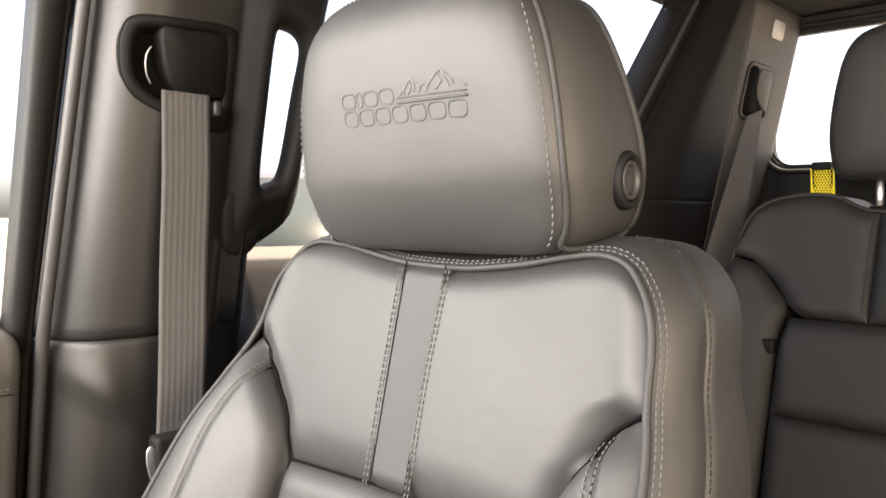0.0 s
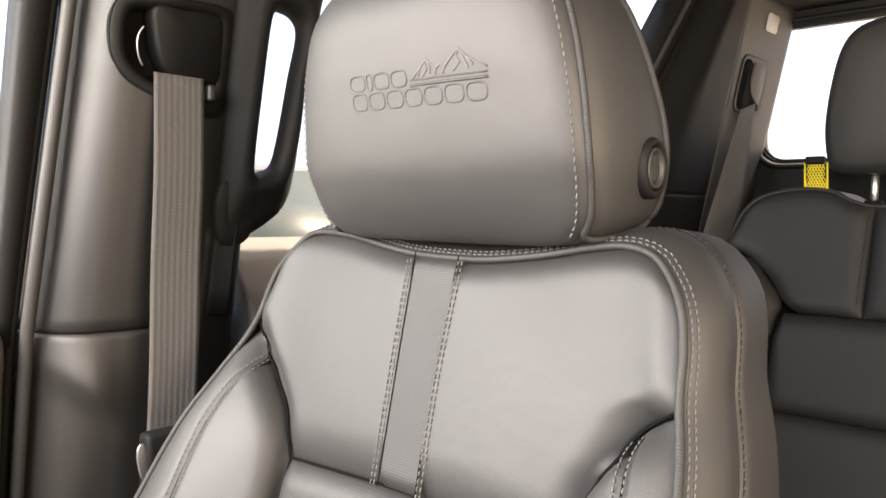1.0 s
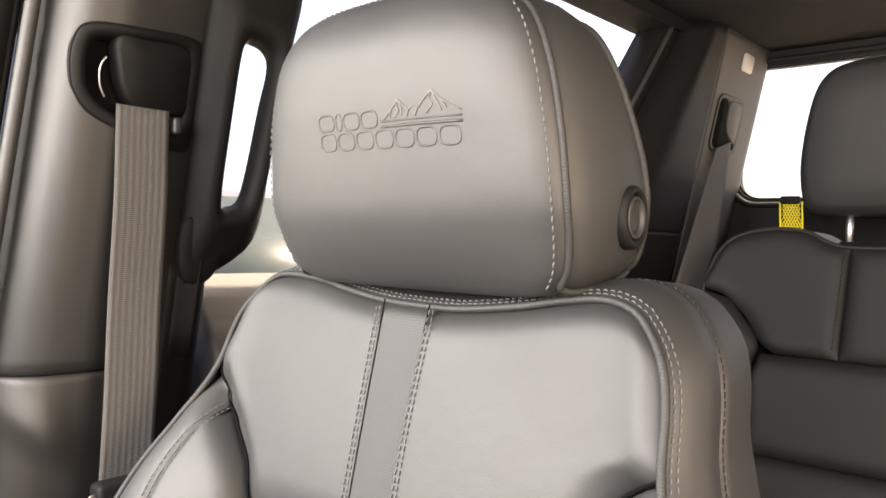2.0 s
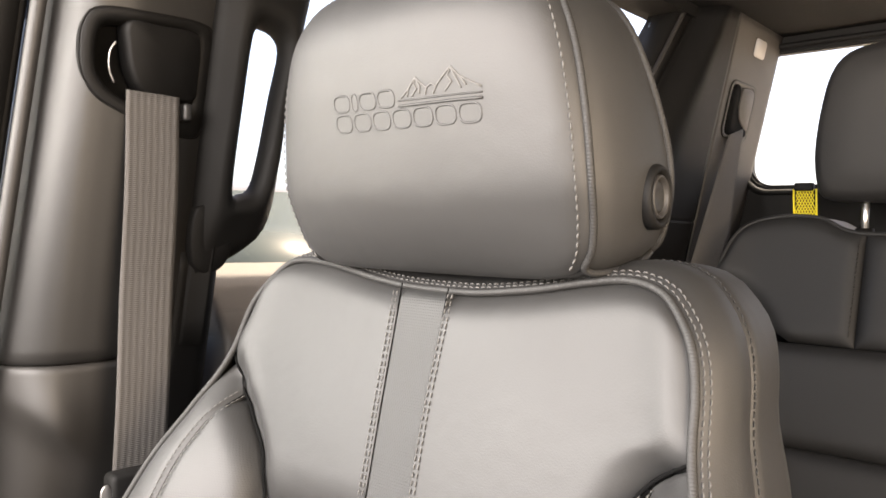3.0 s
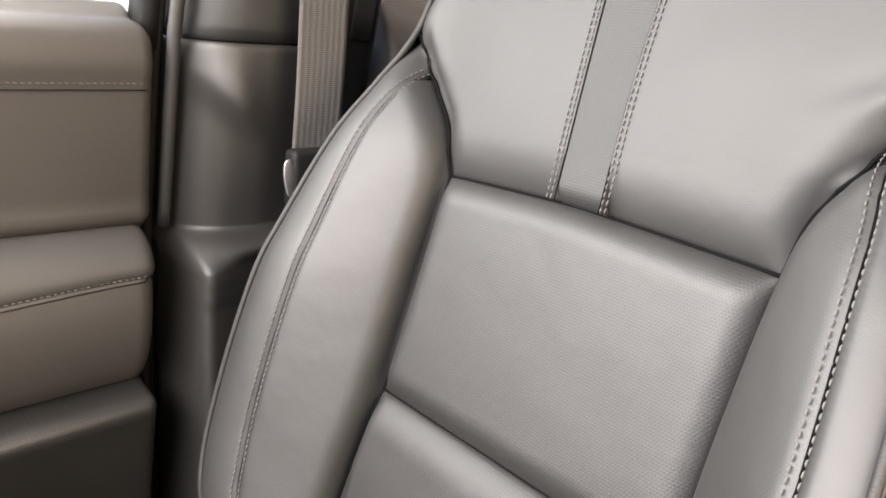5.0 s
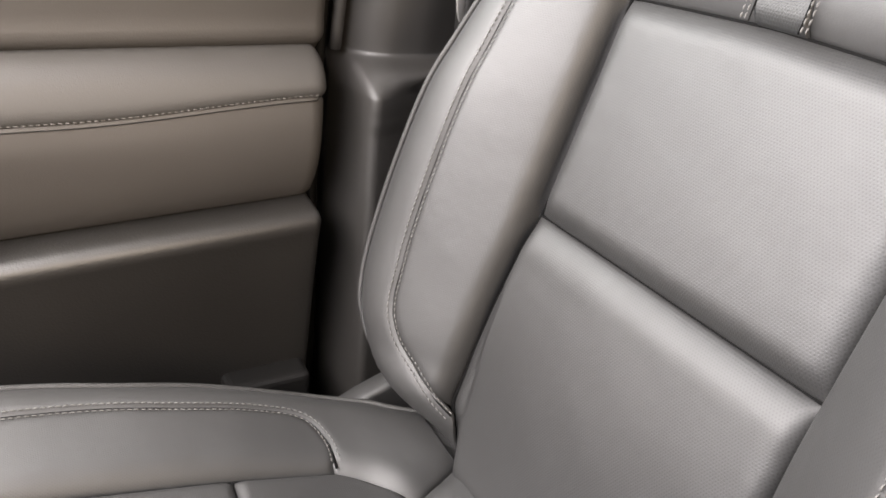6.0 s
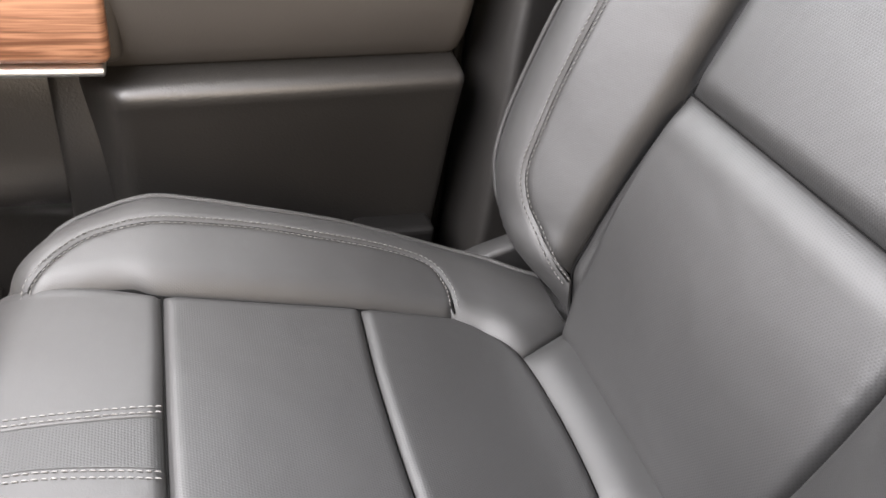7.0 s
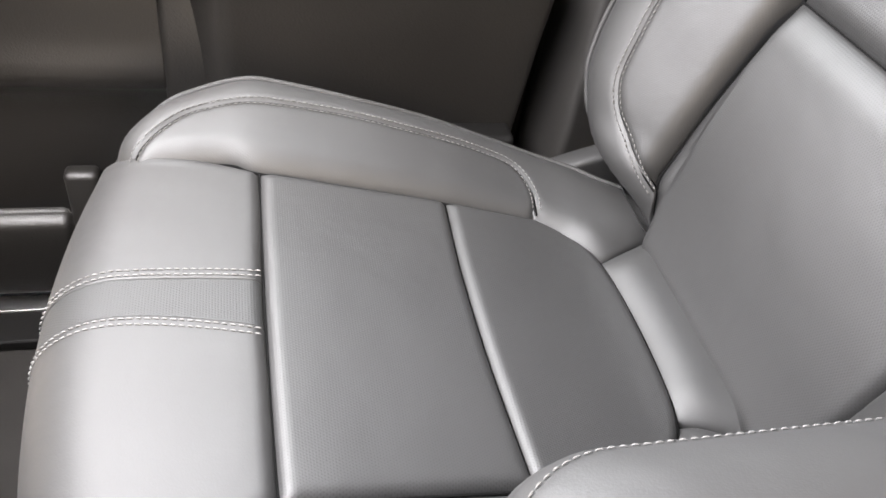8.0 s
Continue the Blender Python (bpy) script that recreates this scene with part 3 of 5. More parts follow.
bm = grid_bm(lambda y, z: (pillar_x(z) - 0.074, y, z), (-0.62, 0.408), (0.88, 1.45), (-0.004, 0, 0))
pane = part("pane", bm, glass, door, "clear side glass", smooth=False)
pane.visible_shadow = False

# ---- B pillar ----
pillar_offset = table((0.428, 0.437, 0.444, 0.452, 0.462, 0.476, 0.490, 0.505, 0.516, 0.53, 0.56, 0.60, 0.63, 0.66, 0.70), (-0.085, -0.056, -0.038, -0.025, -0.0145, -0.0065, -0.003, -0.001, 0.0, -0.0010, -0.007, -0.018, -0.028, -0.040, -0.055))
ys = np.linspace(0.432, 0.628, 64)


def upper_pillar(y, z):
    round_end = 0.012 * smooth01((0.905 - z) / 0.012)
    return (pillar_x(z) + pillar_offset(y) - round_end * 0.35, y + lean(z) * (1 - smooth01((y - 0.428) / 0.085)), z)


b_pillar = thing("pillar_middle", (-0.78, 0.52, 0.0), "dark grey plastic pillar trim between the doors", "pillar", kind="structure")
guide_out = spline([(0.473, 1.178), (0.474, 1.205), (0.486, 1.219), (0.53, 1.223), (0.592, 1.228), (0.607, 1.218), (0.609, 1.17), (0.607, 1.130), (0.594, 1.117), (0.545, 1.122), (0.497, 1.138), (0.479, 1.156)], 80, closed=True)
pocket = spline([(0.484, 1.180), (0.485, 1.201), (0.494, 1.211), (0.53, 1.2150), (0.578, 1.219), (0.592, 1.211), (0.594, 1.17), (0.592, 1.142), (0.579, 1.134), (0.53, 1.137), (0.503, 1.147), (0.488, 1.162)], 80, closed=True)


def inside(loop, y, z):
    """Whether a point of the side wall lies within a closed outline."""
    odd = False
    for a, b in zip(loop, np.roll(loop, 1, axis=0)):
        if (a[1] > z) != (b[1] > z) and y < a[0] + (z - a[1]) * (b[0] - a[0]) / (b[1] - a[1]):
            odd = not odd
    return odd


bm = grid_bm(upper_pillar, ys, np.linspace(0.8935, 1.48, 130), (-0.02, 0, 0))
hole = guide_out * 0.5 + pocket * 0.5
gone = [f for f in bm.faces if inside(hole, f.calc_center_median().y, f.calc_center_median().z)]
bmesh.ops.delete(bm, geom=gone, context="FACES")
part("upper_trim", bm, pillar_shaded_plastic, b_pillar)


def dent(y, z):
    """A long soft swelling running down and back across the trim."""
    dy, dz = 0.085, -0.085
    a = ((y - 0.475) * dy + (z - 0.838) * dz) / 0.1202
    w = ((y - 0.475) * dz - (z - 0.838) * dy) / 0.1202
    return 0.017 * math.exp(-(w / (0.034 if w < 0 else 0.013)) ** 2) * math.exp(-(a / 0.050) ** 2)


ledge = table((0.15, 0.58, 0.640, 0.656, 0.667, 0.676, 0.683, 0.688, 0.692, 0.696, 0.702, 0.74, 0.80, 0.90), (0.058, 0.056, 0.0535, 0.0515, 0.048, 0.042, 0.033, 0.022, 0.011, 0.003, 0.0, 0.0, 0.0, 0.0))


foot_offset = table((0.430, 0.438, 0.444, 0.450, 0.458, 0.480, 0.520, 0.560, 0.670), (-0.060, -0.024, -0.012, -0.0075, -0.0075, -0.014, -0.030, -0.048, -0.100))


def lower_pillar(y, z):
    base = -0.94 + 0.2 * max(z, 0.62)
    side = smooth01((y - 0.430) / 0.016)
    low = smooth01((0.690 - z) / 0.030)
    top = -0.003 * smooth01((z - 0.887) / 0.005)
    offset = pillar_offset(y) * (1 - low) + foot_offset(y) * low
    return (base + offset + ledge(z) * side + dent(y, z) + top - 0.002, y, z)


part("lower_trim", grid_bm(lower_pillar, np.linspace(0.432, 0.66, 80), np.concatenate([np.linspace(0.0, 0.6, 12), np.linspace(0.61, 0.660, 16)[:-1], np.linspace(0.660, 0.712, 40), np.linspace(0.716, 0.892, 60)]), (-0.02, 0, 0)), pillar_plastic, b_pillar)
part("pillar_core", box_bm(-0.90, -0.850, 0.45, 0.64, 0.0, 0.70, 0.004), dark_plastic, b_pillar)
part("pillar_core", loft([[(pillar_x(z) - 0.052 + dx, y, z) for dx, y in ((0, 0.45), (0, 0.618), (-0.05, 0.618), (-0.05, 0.45))] for z in (0.70, 1.48)]), dark_plastic, b_pillar)
strip_path = [(pillar_x(max(z, 0.60)) - 0.037, 0.428 + lean(z), z) for z in np.linspace(0.70, 1.47, 40)]
part("weatherstrip", tube_bm(strip_path, 0.0068, 10), rubber, b_pillar, "grey rubber door seal")
strip_path = [(pillar_x(max(z, 0.60)) - 0.062, 0.421 + lean(z), z) for z in np.linspace(0.05, 1.47, 60)]
part("door_gap_seal", tube_bm(strip_path, 0.006, 8), dark_plastic, b_pillar)

# grab handle: a loop behind the pillar
handle = thing("grab_handle", (-0.71, 0.66, 1.0), "black moulded grab handle on the pillar", "grab handle")
slot = spline([(0.646, 1.068), (0.656, 1.0635), (0.670, 1.070), (0.676, 1.10), (0.681, 1.17), (0.685, 1.214), (0.678, 1.230), (0.662, 1.236), (0.648, 1.230), (0.645, 1.17)], 60, closed=True)
mid_o = spline([(0.625, 1.045), (0.652, 1.040), (0.684, 1.050), (0.694, 1.10), (0.694, 1.17), (0.700, 1.222), (0.693, 1.256), (0.655, 1.262), (0.628, 1.255), (0.624, 1.15)], 60, closed=True)
outer_o = spline([(0.612, 0.985), (0.632, 0.980), (0.690, 1.015), (0.704, 1.07), (0.702, 1.15), (0.707, 1.23), (0.715, 1.31), (0.66, 1.33), (0.612, 1.31), (0.606, 1.15)], 60, closed=True)


def handle_ring(loop, d):
    return [(pillar_x(z) + d, y, z) for y, z in loop]


def blend(a, b, k):
    return a * (1 - k) + b * k


rings = [handle_ring(slot, -0.018), handle_ring(slot, -0.010), handle_ring(blend(slot, mid_o, 0.25), 0.0), handle_ring(blend(slot, mid_o, 0.7), 0.006), handle_ring(mid_o, 0.002),
         handle_ring(blend(mid_o, outer_o, 0.5), -0.006), handle_ring(blend(mid_o, outer_o, 0.9), -0.012), handle_ring(outer_o, -0.020), handle_ring(blend(mid_o, outer_o, 0.9), -0.026), handle_ring(mid_o, -0.026), handle_ring(slot, -0.018)]
part("grip", loft(rings, False, False), dark_plastic, handle, "black plastic grip loop")
plate = spline([(0.607, 1.046), (0.604, 1.015), (0.612, 0.985), (0.632, 0.978), (0.650, 0.992), (0.653, 1.03), (0.640, 1.042), (0.622, 1.05)], 50, closed=True)
pc = plate.mean(axis=0)
part("end_cap", loft([handle_ring(plate, -0.03), handle_ring(plate, -0.0085), handle_ring(pc + (plate - pc) * 0.95, -0.0070), handle_ring(pc + (plate - pc) * 0.5, -0.0066)]), dark_plastic, handle)

# rear pillar zone below the handle
part("rear_return", grid_bm(lambda y, z: (pillar_x(z) - 0.018 - 0.9 * max(0, y - 0.64), y, z), np.linspace(0.60, 0.652, 8), np.linspace(0.60, 1.0, 20), (-0.03, 0, 0)), dark_plastic, b_pillar)
part("seat_belt_slot_panel", grid_bm(lambda y, z: (pillar_x(z) - 0.016 + 0.5 * (y - 0.6105), y, z), np.linspace(0.6105, 0.632, 8), np.linspace(0.9, 1.47, 20), (-0.03, 0, 0)), dark_plastic, b_pillar)

# ---- rear door ----
rear_door = thing("door_2", (-0.82, 1.0, 0.1), "closed rear door with dark trim and a clear window", "door", kind="structure")
part("door_trim", prism_bm([tuple(p) for p in spline([(-0.88, 0.925), (-0.82, 0.926), (-0.80, 0.91), (-0.79, 0.86), (-0.80, 0.70), (-0.79, 0.60), (-0.80, 0.30), (-0.88, 0.10)], 50, closed=True)], "y", 0.68, 1.42, 0.01), door_vinyl, rear_door)
def rear_lean(z):
    """The rear edge of the rear side window leans back with height."""
    return 0.035 + 0.57 * max(-0.12, z - 1.235)


frame_r = []
for z in np.linspace(0.90, 1.47, 16):
    x = pillar_x(z) - 0.025
    frame_r.append([(x + dx, yy + rear_lean(z), z) for dx, yy in ((0.0, 1.395), (0.010, 1.405), (0.012, 1.45), (0.0, 1.47), (-0.05, 1.47), (-0.05, 1.395))])
part("window_frame", loft(frame_r), dark_plastic, rear_door)
part("window_seal", tube_bm([(pillar_x(z) - 0.012, 1.412 + rear_lean(z), z) for z in np.linspace(0.95, 1.46, 24)], 0.0045, 8), rubber, rear_door, "grey rubber window seal")
pane = part("pane", grid_bm(lambda y, z: (pillar_x(z) - 0.06, y, z), (0.67, 1.54), (0.90, 1.46), (-0.004, 0, 0)), privacy_glass, rear_door, "clear side glass", smooth=False)
pane.visible_shadow = False

# ---- rear pillar ----
rear_pillar = thing("pillar_rear", (-0.70, 1.7, 0.5), "dark grey plastic rear pillar trim", "pillar", kind="structure")


def c_pillar(y, z):
    groove = 0.0022 * (math.exp(-((z - 1.062) / 0.003) ** 2) if y < 1.72 else 0)
    return (-0.90 + 0.2 * z - 0.05 * (1 - smooth01((y - 1.45) / 0.14)) ** 2 - groove, y + rear_lean(z) * max(0.0, 1 - (y - 1.45) / 0.255), z)


# light falling off along the pillar is put into two trim tones
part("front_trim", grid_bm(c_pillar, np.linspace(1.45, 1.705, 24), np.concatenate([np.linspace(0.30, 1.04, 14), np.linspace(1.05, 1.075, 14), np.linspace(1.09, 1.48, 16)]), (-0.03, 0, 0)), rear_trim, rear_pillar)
part("rear_trim", grid_bm(c_pillar, np.linspace(1.7065, 1.952, 24), np.concatenate([np.linspace(0.30, 1.04, 14), np.linspace(1.05, 1.48, 24)]), (-0.03, 0, 0)), rear_trim_lit, rear_pillar)
cpx = lambda z: -0.90 + 0.2 * z
lab = rounded_rect(1.808, 1.866, 1.410, 1.446, 0.008)
tagged(part("warning_label", loft([[(cpx(z) + 0.001, y, z) for y, z in lab], [(cpx(z) + 0.0025, y, z) for y, z in lab]]), white_label, None, "small pale rectangular label on the rear pillar"), category="label")
wall_box("quarter_panel", -0.86, -0.78, 1.40, 1.98, -0.05, 0.95, dark_plastic, "dark lower quarter trim")
wall_box("sill_trim", -0.82, -0.772, 0.285, 0.385, 0.20, 0.327, dark_plastic, "dark sill trim beside the seat", 0.008)
wall_box("sill_cover", -0.84, -0.755, -0.70, 0.60, 0.0, 0.018, dark_plastic, "dark sill cover", 0.004)
wall_box("sill_plate", -0.838, -0.808, -0.60, 0.10, 0.018, 0.022, chrome, "bright metal sill plate", 0.001)
wall_box("body_side", -0.93, -0.892, -0.70, 1.42, -0.10, 0.90, dark_plastic, "dark body side behind the door trim")

# ---- the front seat's surfaces ----


back_y = table((0.30, 0.42, 0.53, 0.64, 0.73, 0.816, 0.90, 0.98, 1.10), (0.368, 0.405, 0.443, 0.478, 0.507, 0.533, 0.558, 0.583, 0.62))
back_in = table((0.30, 0.436, 0.54, 0.64, 0.72, 0.814, 0.845, 0.868, 0.893, 0.92, 0.96), (0.100, 0.106, 0.117, 0.127, 0.130, 0.131, 0.135, 0.150, 0.183, 0.206, 0.21))
back_out = table((0.40, 0.44, 0.455, 0.473, 0.485, 0.50, 0.53, 0.57, 0.62, 0.70, 0.76, 0.83, 0.875, 0.92, 0.965, 1.02),
                 (0.12, 0.14, 0.152, 0.175, 0.196, 0.218, 0.236, 0.247, 0.250, 0.246, 0.240, 0.229, 0.220, 0.207, 0.197, 0.19))
back_wing = table((0.38, 0.42, 0.438, 0.46, 0.48, 0.50, 0.53, 0.60, 0.71, 0.76, 0.83, 0.875, 0.92, 1.02), (0.0, 0.0, 0.008, 0.028, 0.046, 0.057, 0.067, 0.071, 0.073, 0.064, 0.045, 0.024, 0.010, 0.008))
back_shift = table((0.30, 0.457, 0.485, 0.53, 0.59, 0.645, 0.74, 0.82, 0.845, 0.862, 0.892, 1.1),
                   (0.0455, 0.0435, 0.0435, 0.0375, 0.0285, 0.0205, 0.0163, 0.0163, 0.0155, 0.0118, 0.0025, 0.0))


def S_back(u, z):
    """The front of the backrest: across from the middle, and height."""
    a, b = back_in(z) + (back_shift(z) if u > 0 else 0), back_out(z) + (0.006 if u > 0 and z < 0.6 else 0)
    b = max(b, a + 0.035) if u > 0 and z < 0.52 else b
    s = min(1.15, max(0.0, (abs(u) - min(a, b - 0.02)) / max(b - a, 0.02)))
    k = smooth01((z - 0.900) / 0.04)
    g = (1 - k) * (1 - (1 - min(s, 1.0)) ** 1.7) + k * min(1.0, abs(u) / b) ** 9
    return (C + u, back_y(z) - back_wing(z) * g, z)


cush_z = table((-0.05, 0.0, 0.063, 0.14, 0.222, 0.31, 0.36, 0.46), (0.4655, 0.468, 0.466, 0.453, 0.437, 0.417, 0.412, 0.412))
cush_in = table((-0.12, -0.078, -0.03, 0.029, 0.0615, 0.15, 0.222, 0.311, 0.36, 0.45), (0.175, 0.165, 0.150, 0.145, 0.142, 0.138, 0.135, 0.130, 0.10, 0.09))
cush_out = table((-0.12, -0.078, -0.062, -0.045, -0.014, 0.037, 0.097, 0.159, 0.228, 0.31, 0.368, 0.42, 0.46), (0.17, 0.192, 0.213, 0.238, 0.248, 0.251, 0.249, 0.243, 0.240, 0.230, 0.212, 0.178, 0.16))
cush_wing = table((-0.12, -0.078, -0.062, -0.045, -0.014, 0.037, 0.098, 0.159, 0.228, 0.31, 0.42, 0.46), (0.0, 0.003, 0.009, 0.014, 0.018, 0.022, 0.024, 0.024, 0.019, 0.012, 0.002, 0.0))


def S_cush(u, q):
    """The top of the cushion: across from the middle, and backwards from the front, rolling over the front edge."""
    r, q0 = 0.056, -0.028
    bend = 0.65 * u * u * smooth01((0.10 - q) / 0.12)
    a, b = cush_in(q), cush_out(q)
    wing = cush_wing(q) * (1 - (1 - min(1.0, max(0.0, (abs(u) - (0.012 if u > 0 else 0) - a) / max(b - a, 0.02)))) ** 1.6)
    if q >= q0:
        return (C + u, q + bend, cush_z(q) + wing)
    ang = min((q0 - q) / r, math.radians(84))
    rest = max(0.0, (q0 - q) - r * math.radians(84))
    return (C + u, q0 - r * math.sin(ang) - rest * 0.10 + bend, cush_z(q0) - r * (1 - math.cos(ang)) - rest * 0.99 + wing)


# ---- front seat ----
FRONT = (0, -1, 0)
UP = (0, 0, 1)
seat = thing("front_seat", (C, 0.2, 0.0), "black leather front seat with perforated centre panels and grey stitching", "car seat")


def side_offset(ring, off):
    """A closed ring in two measures, set outwards by off."""
    d = np.roll(ring, -1, axis=0) - np.roll(ring, 1, axis=0)
    n = np.stack([d[:, 1], -d[:, 0]], axis=1)
    n /= np.linalg.norm(n, axis=1)[:, None]
    area = np.sum(ring[:, 0] * np.roll(ring[:, 1], -1) - np.roll(ring[:, 0], -1) * ring[:, 1])
    return ring + n * (off if area > 0 else -off)


PIPE_L = [(-0.110, 0.425), (-0.133, 0.427), (-0.155, 0.428), (-0.180, 0.435), (-0.200, 0.453), (-0.215, 0.474), (-0.228, 0.496), (-0.239, 0.522), (-0.249, 0.562), (-0.252, 0.62), (-0.249, 0.70), (-0.243, 0.76),
          (-0.233, 0.83), (-0.222, 0.875), (-0.206, 0.920)]
TOP_L = [(-0.201, 0.950), (-0.195, 0.968), (-0.184, 0.984)]
TOP_EDGE = [(-0.172, 0.996), (-0.155, 1.001), (-0.115, 0.999), (-0.064, 0.991), (-0.026, 0.987), (0.019, 0.986), (0.046, 0.987), (0.088, 0.992), (0.121, 0.998), (0.150, 1.001), (0.172, 0.996)]
TOP_R = [(0.186, 0.984), (0.197, 0.968), (0.203, 0.945)]
PIPE_R = [(0.207, 0.915), (0.220, 0.875), (0.229, 0.83), (0.240, 0.76), (0.246, 0.70), (0.252, 0.62), (0.252, 0.57), (0.242, 0.53), (0.224, 0.50), (0.200, 0.485), (0.178, 0.470), (0.156, 0.448), (0.140, 0.425)]
STITCH_L = [(-0.116, 0.463), (-0.142, 0.482), (-0.172, 0.506), (-0.191, 0.532), (-0.198, 0.563), (-0.203, 0.605), (-0.204, 0.66), (-0.203, 0.72), (-0.200, 0.79), (-0.196, 0.84), (-0.184, 0.890)]
STITCH_R = [(0.152, 0.459), (0.176, 0.478), (0.197, 0.500), (0.210, 0.528), (0.218, 0.56), (0.222, 0.60), (0.222, 0.68), (0.215, 0.75), (0.206, 0.81), (0.197, 0.853), (0.182, 0.893)]
SEAM_L = [(-0.1155, 0.459), (-0.121, 0.482), (-0.126, 0.561), (-0.126, 0.641)]
SEAM_L2 = [(-0.126, 0.641), (-0.128, 0.738), (-0.129, 0.814)]
SEAM_L3 = [(-0.129, 0.814), (-0.142, 0.851), (-0.168, 0.878), (-0.188, 0.894), (-0.206, 0.920)]
SEAM_R = [(0.1500, 0.457), (0.1525, 0.485), (0.1520, 0.53), (0.1490, 0.59), (0.146, 0.645)]
SEAM_R2 = [(0.146, 0.645), (0.145, 0.74), (0.146, 0.816)]
SEAM_R3 = [(0.146, 0.816), (0.149, 0.842), (0.157, 0.862), (0.177, 0.891), (0.190, 0.903), (0.207, 0.915)]
STRIP_L = [(-0.011, 0.819), (-0.018, 0.90), (-0.026, 0.987)]
STRIP_R = [(0.027, 0.819), (0.021, 0.90), (0.019, 0.986)]

FBACK = 0.34  # where the back cover is sewn to the side
outline = spline(PIPE_L + TOP_L + TOP_EDGE + TOP_R + PIPE_R, 150)
bottom_run = np.linspace((0.140, 0.425), (-0.110, 0.425), 14)[1:-1]
outline = np.vstack([outline, bottom_run])


def back_ring(off, f, inward=0.0):
    ring = side_offset(outline, off)
    res = []
    for (u, z), (u0, z0) in zip(ring, outline):
        y0 = S_back(u0, z0)[1]
        y1 = back_y(z0) + 0.135
        res.append((C + u, y0 + (y1 - y0) * f, z))
    return res


bm = loft([back_ring(-0.003, 0.0), back_ring(0.0035, 0.028), back_ring(0.0085, 0.13), back_ring(0.0115, 0.21), back_ring(0.0117, FBACK - 0.02), back_ring(0.0105, FBACK - 0.006), back_ring(0.007, FBACK)], False, False)
backrest = part("backrest", bm, leather, seat, "smooth black leather side of the backrest")
bm = loft([back_ring(0.007, FBACK), back_ring(0.0105, FBACK + 0.006), back_ring(0.011, FBACK + 0.10), back_ring(0.008, 0.70), back_ring(0.002, 0.84), back_ring(-0.012, 0.94), back_ring(-0.035, 0.985), back_ring(-0.08, 1.0)], False, True)
part("back_cover", bm, leather, backrest)

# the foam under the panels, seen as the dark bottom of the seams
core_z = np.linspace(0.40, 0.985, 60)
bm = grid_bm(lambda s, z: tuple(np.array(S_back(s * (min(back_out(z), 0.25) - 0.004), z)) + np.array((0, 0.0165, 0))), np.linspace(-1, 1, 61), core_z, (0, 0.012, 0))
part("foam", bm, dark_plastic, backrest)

kw = dict(S=S_back, out=FRONT, parent=backrest)


def pucker(cx, cz, dx, dz, amp):
    """A soft fold in the leather, along a short line."""
    ln = math.hypot(dx, dz)

    def f(u, z):
        a = ((u - cx) * dx + (z - cz) * dz) / ln
        w = ((u - cx) * dz - (z - cz) * dx) / ln
        if abs(w) > 0.05 or abs(a) > 0.12:
            return 0.0
        return amp * math.exp(-(w / 0.008) ** 2) * math.exp(-(a / 0.028) ** 2) - amp * 0.6 * math.exp(-((w + 0.014) / 0.008) ** 2) * math.exp(-(a / 0.03) ** 2)
    return f


end_seams = np.vstack([spline(SEAM_L3[1:], 60), spline(SEAM_R3[1:], 60)])


def end_drop(u, z):
    """How far the bolster is drawn down where it runs into the seam of the upper panel."""
    d = float(np.min(np.hypot(end_seams[:, 0] - u, end_seams[:, 1] - z)))
    return 0.013 * max(0.0, 1 - d / 0.030) ** 2


stitch_lines = np.vstack([spline(STITCH_L, 240), spline(STITCH_R, 240)])


def seam_dip(u, z):
    """The shallow valley along a stitched seam."""
    d = float(np.min(np.hypot(stitch_lines[:, 0] - u, stitch_lines[:, 1] - z)))
    return 0.0030 * max(0.0, 1 - d / 0.008) ** 2


def drop_rows(pts, nors, row, n):
    return pts - nors * np.array([end_drop(*q) for q in spline(row, n)])[:, None], nors


fold_r = pucker(0.172, 0.911, 0.030, 0.014, 0.0012)
fold_l = pucker(-0.180, 0.912, -0.022, 0.022, 0.0022)
panel("upper_panel", bottom=[(-0.129, 0.814), (-0.011, 0.819)], top=[(-0.184, 0.984)] + TOP_EDGE[:5], left=SEAM_L3 + TOP_L, right=STRIP_L, mat=leather, n=34, m=40, puff=0.009, rad=0.038,
      groove=0.007, extra=fold_l, edges="btl", rads={"l": 0.024, "t": 0.024}, **kw)
panel("centre_strip", bottom=[(-0.011, 0.819), (0.027, 0.819)], top=TOP_EDGE[4:6], left=STRIP_L, right=STRIP_R, mat=strip_fabric, n=12, m=40, puff=0.0080, rad=0.012, groove=0.003, edges="bt",
      label="woven grey fabric strip", **kw)
panel("upper_panel", bottom=[(0.027, 0.819), (0.146, 0.816)], top=TOP_EDGE[5:] + [(0.186, 0.984)], left=STRIP_R, right=SEAM_R3 + TOP_R[::-1], mat=leather, n=38, m=44, puff=0.009, rad=0.038,
      groove=0.007, extra=fold_r, edges="btr", rads={"r": 0.024, "t": 0.024}, **kw)
panel("centre_panel", bottom=[(-0.126, 0.641), (0.146, 0.645)], top=[(-0.129, 0.814), (-0.011, 0.819), (0.027, 0.819), (0.146, 0.816)], left=SEAM_L2, right=SEAM_R2, mat=leather_perforated,
      n=44, m=38, puff=0.0100, rad=0.022, groove=0.005, label="perforated black leather", **kw)
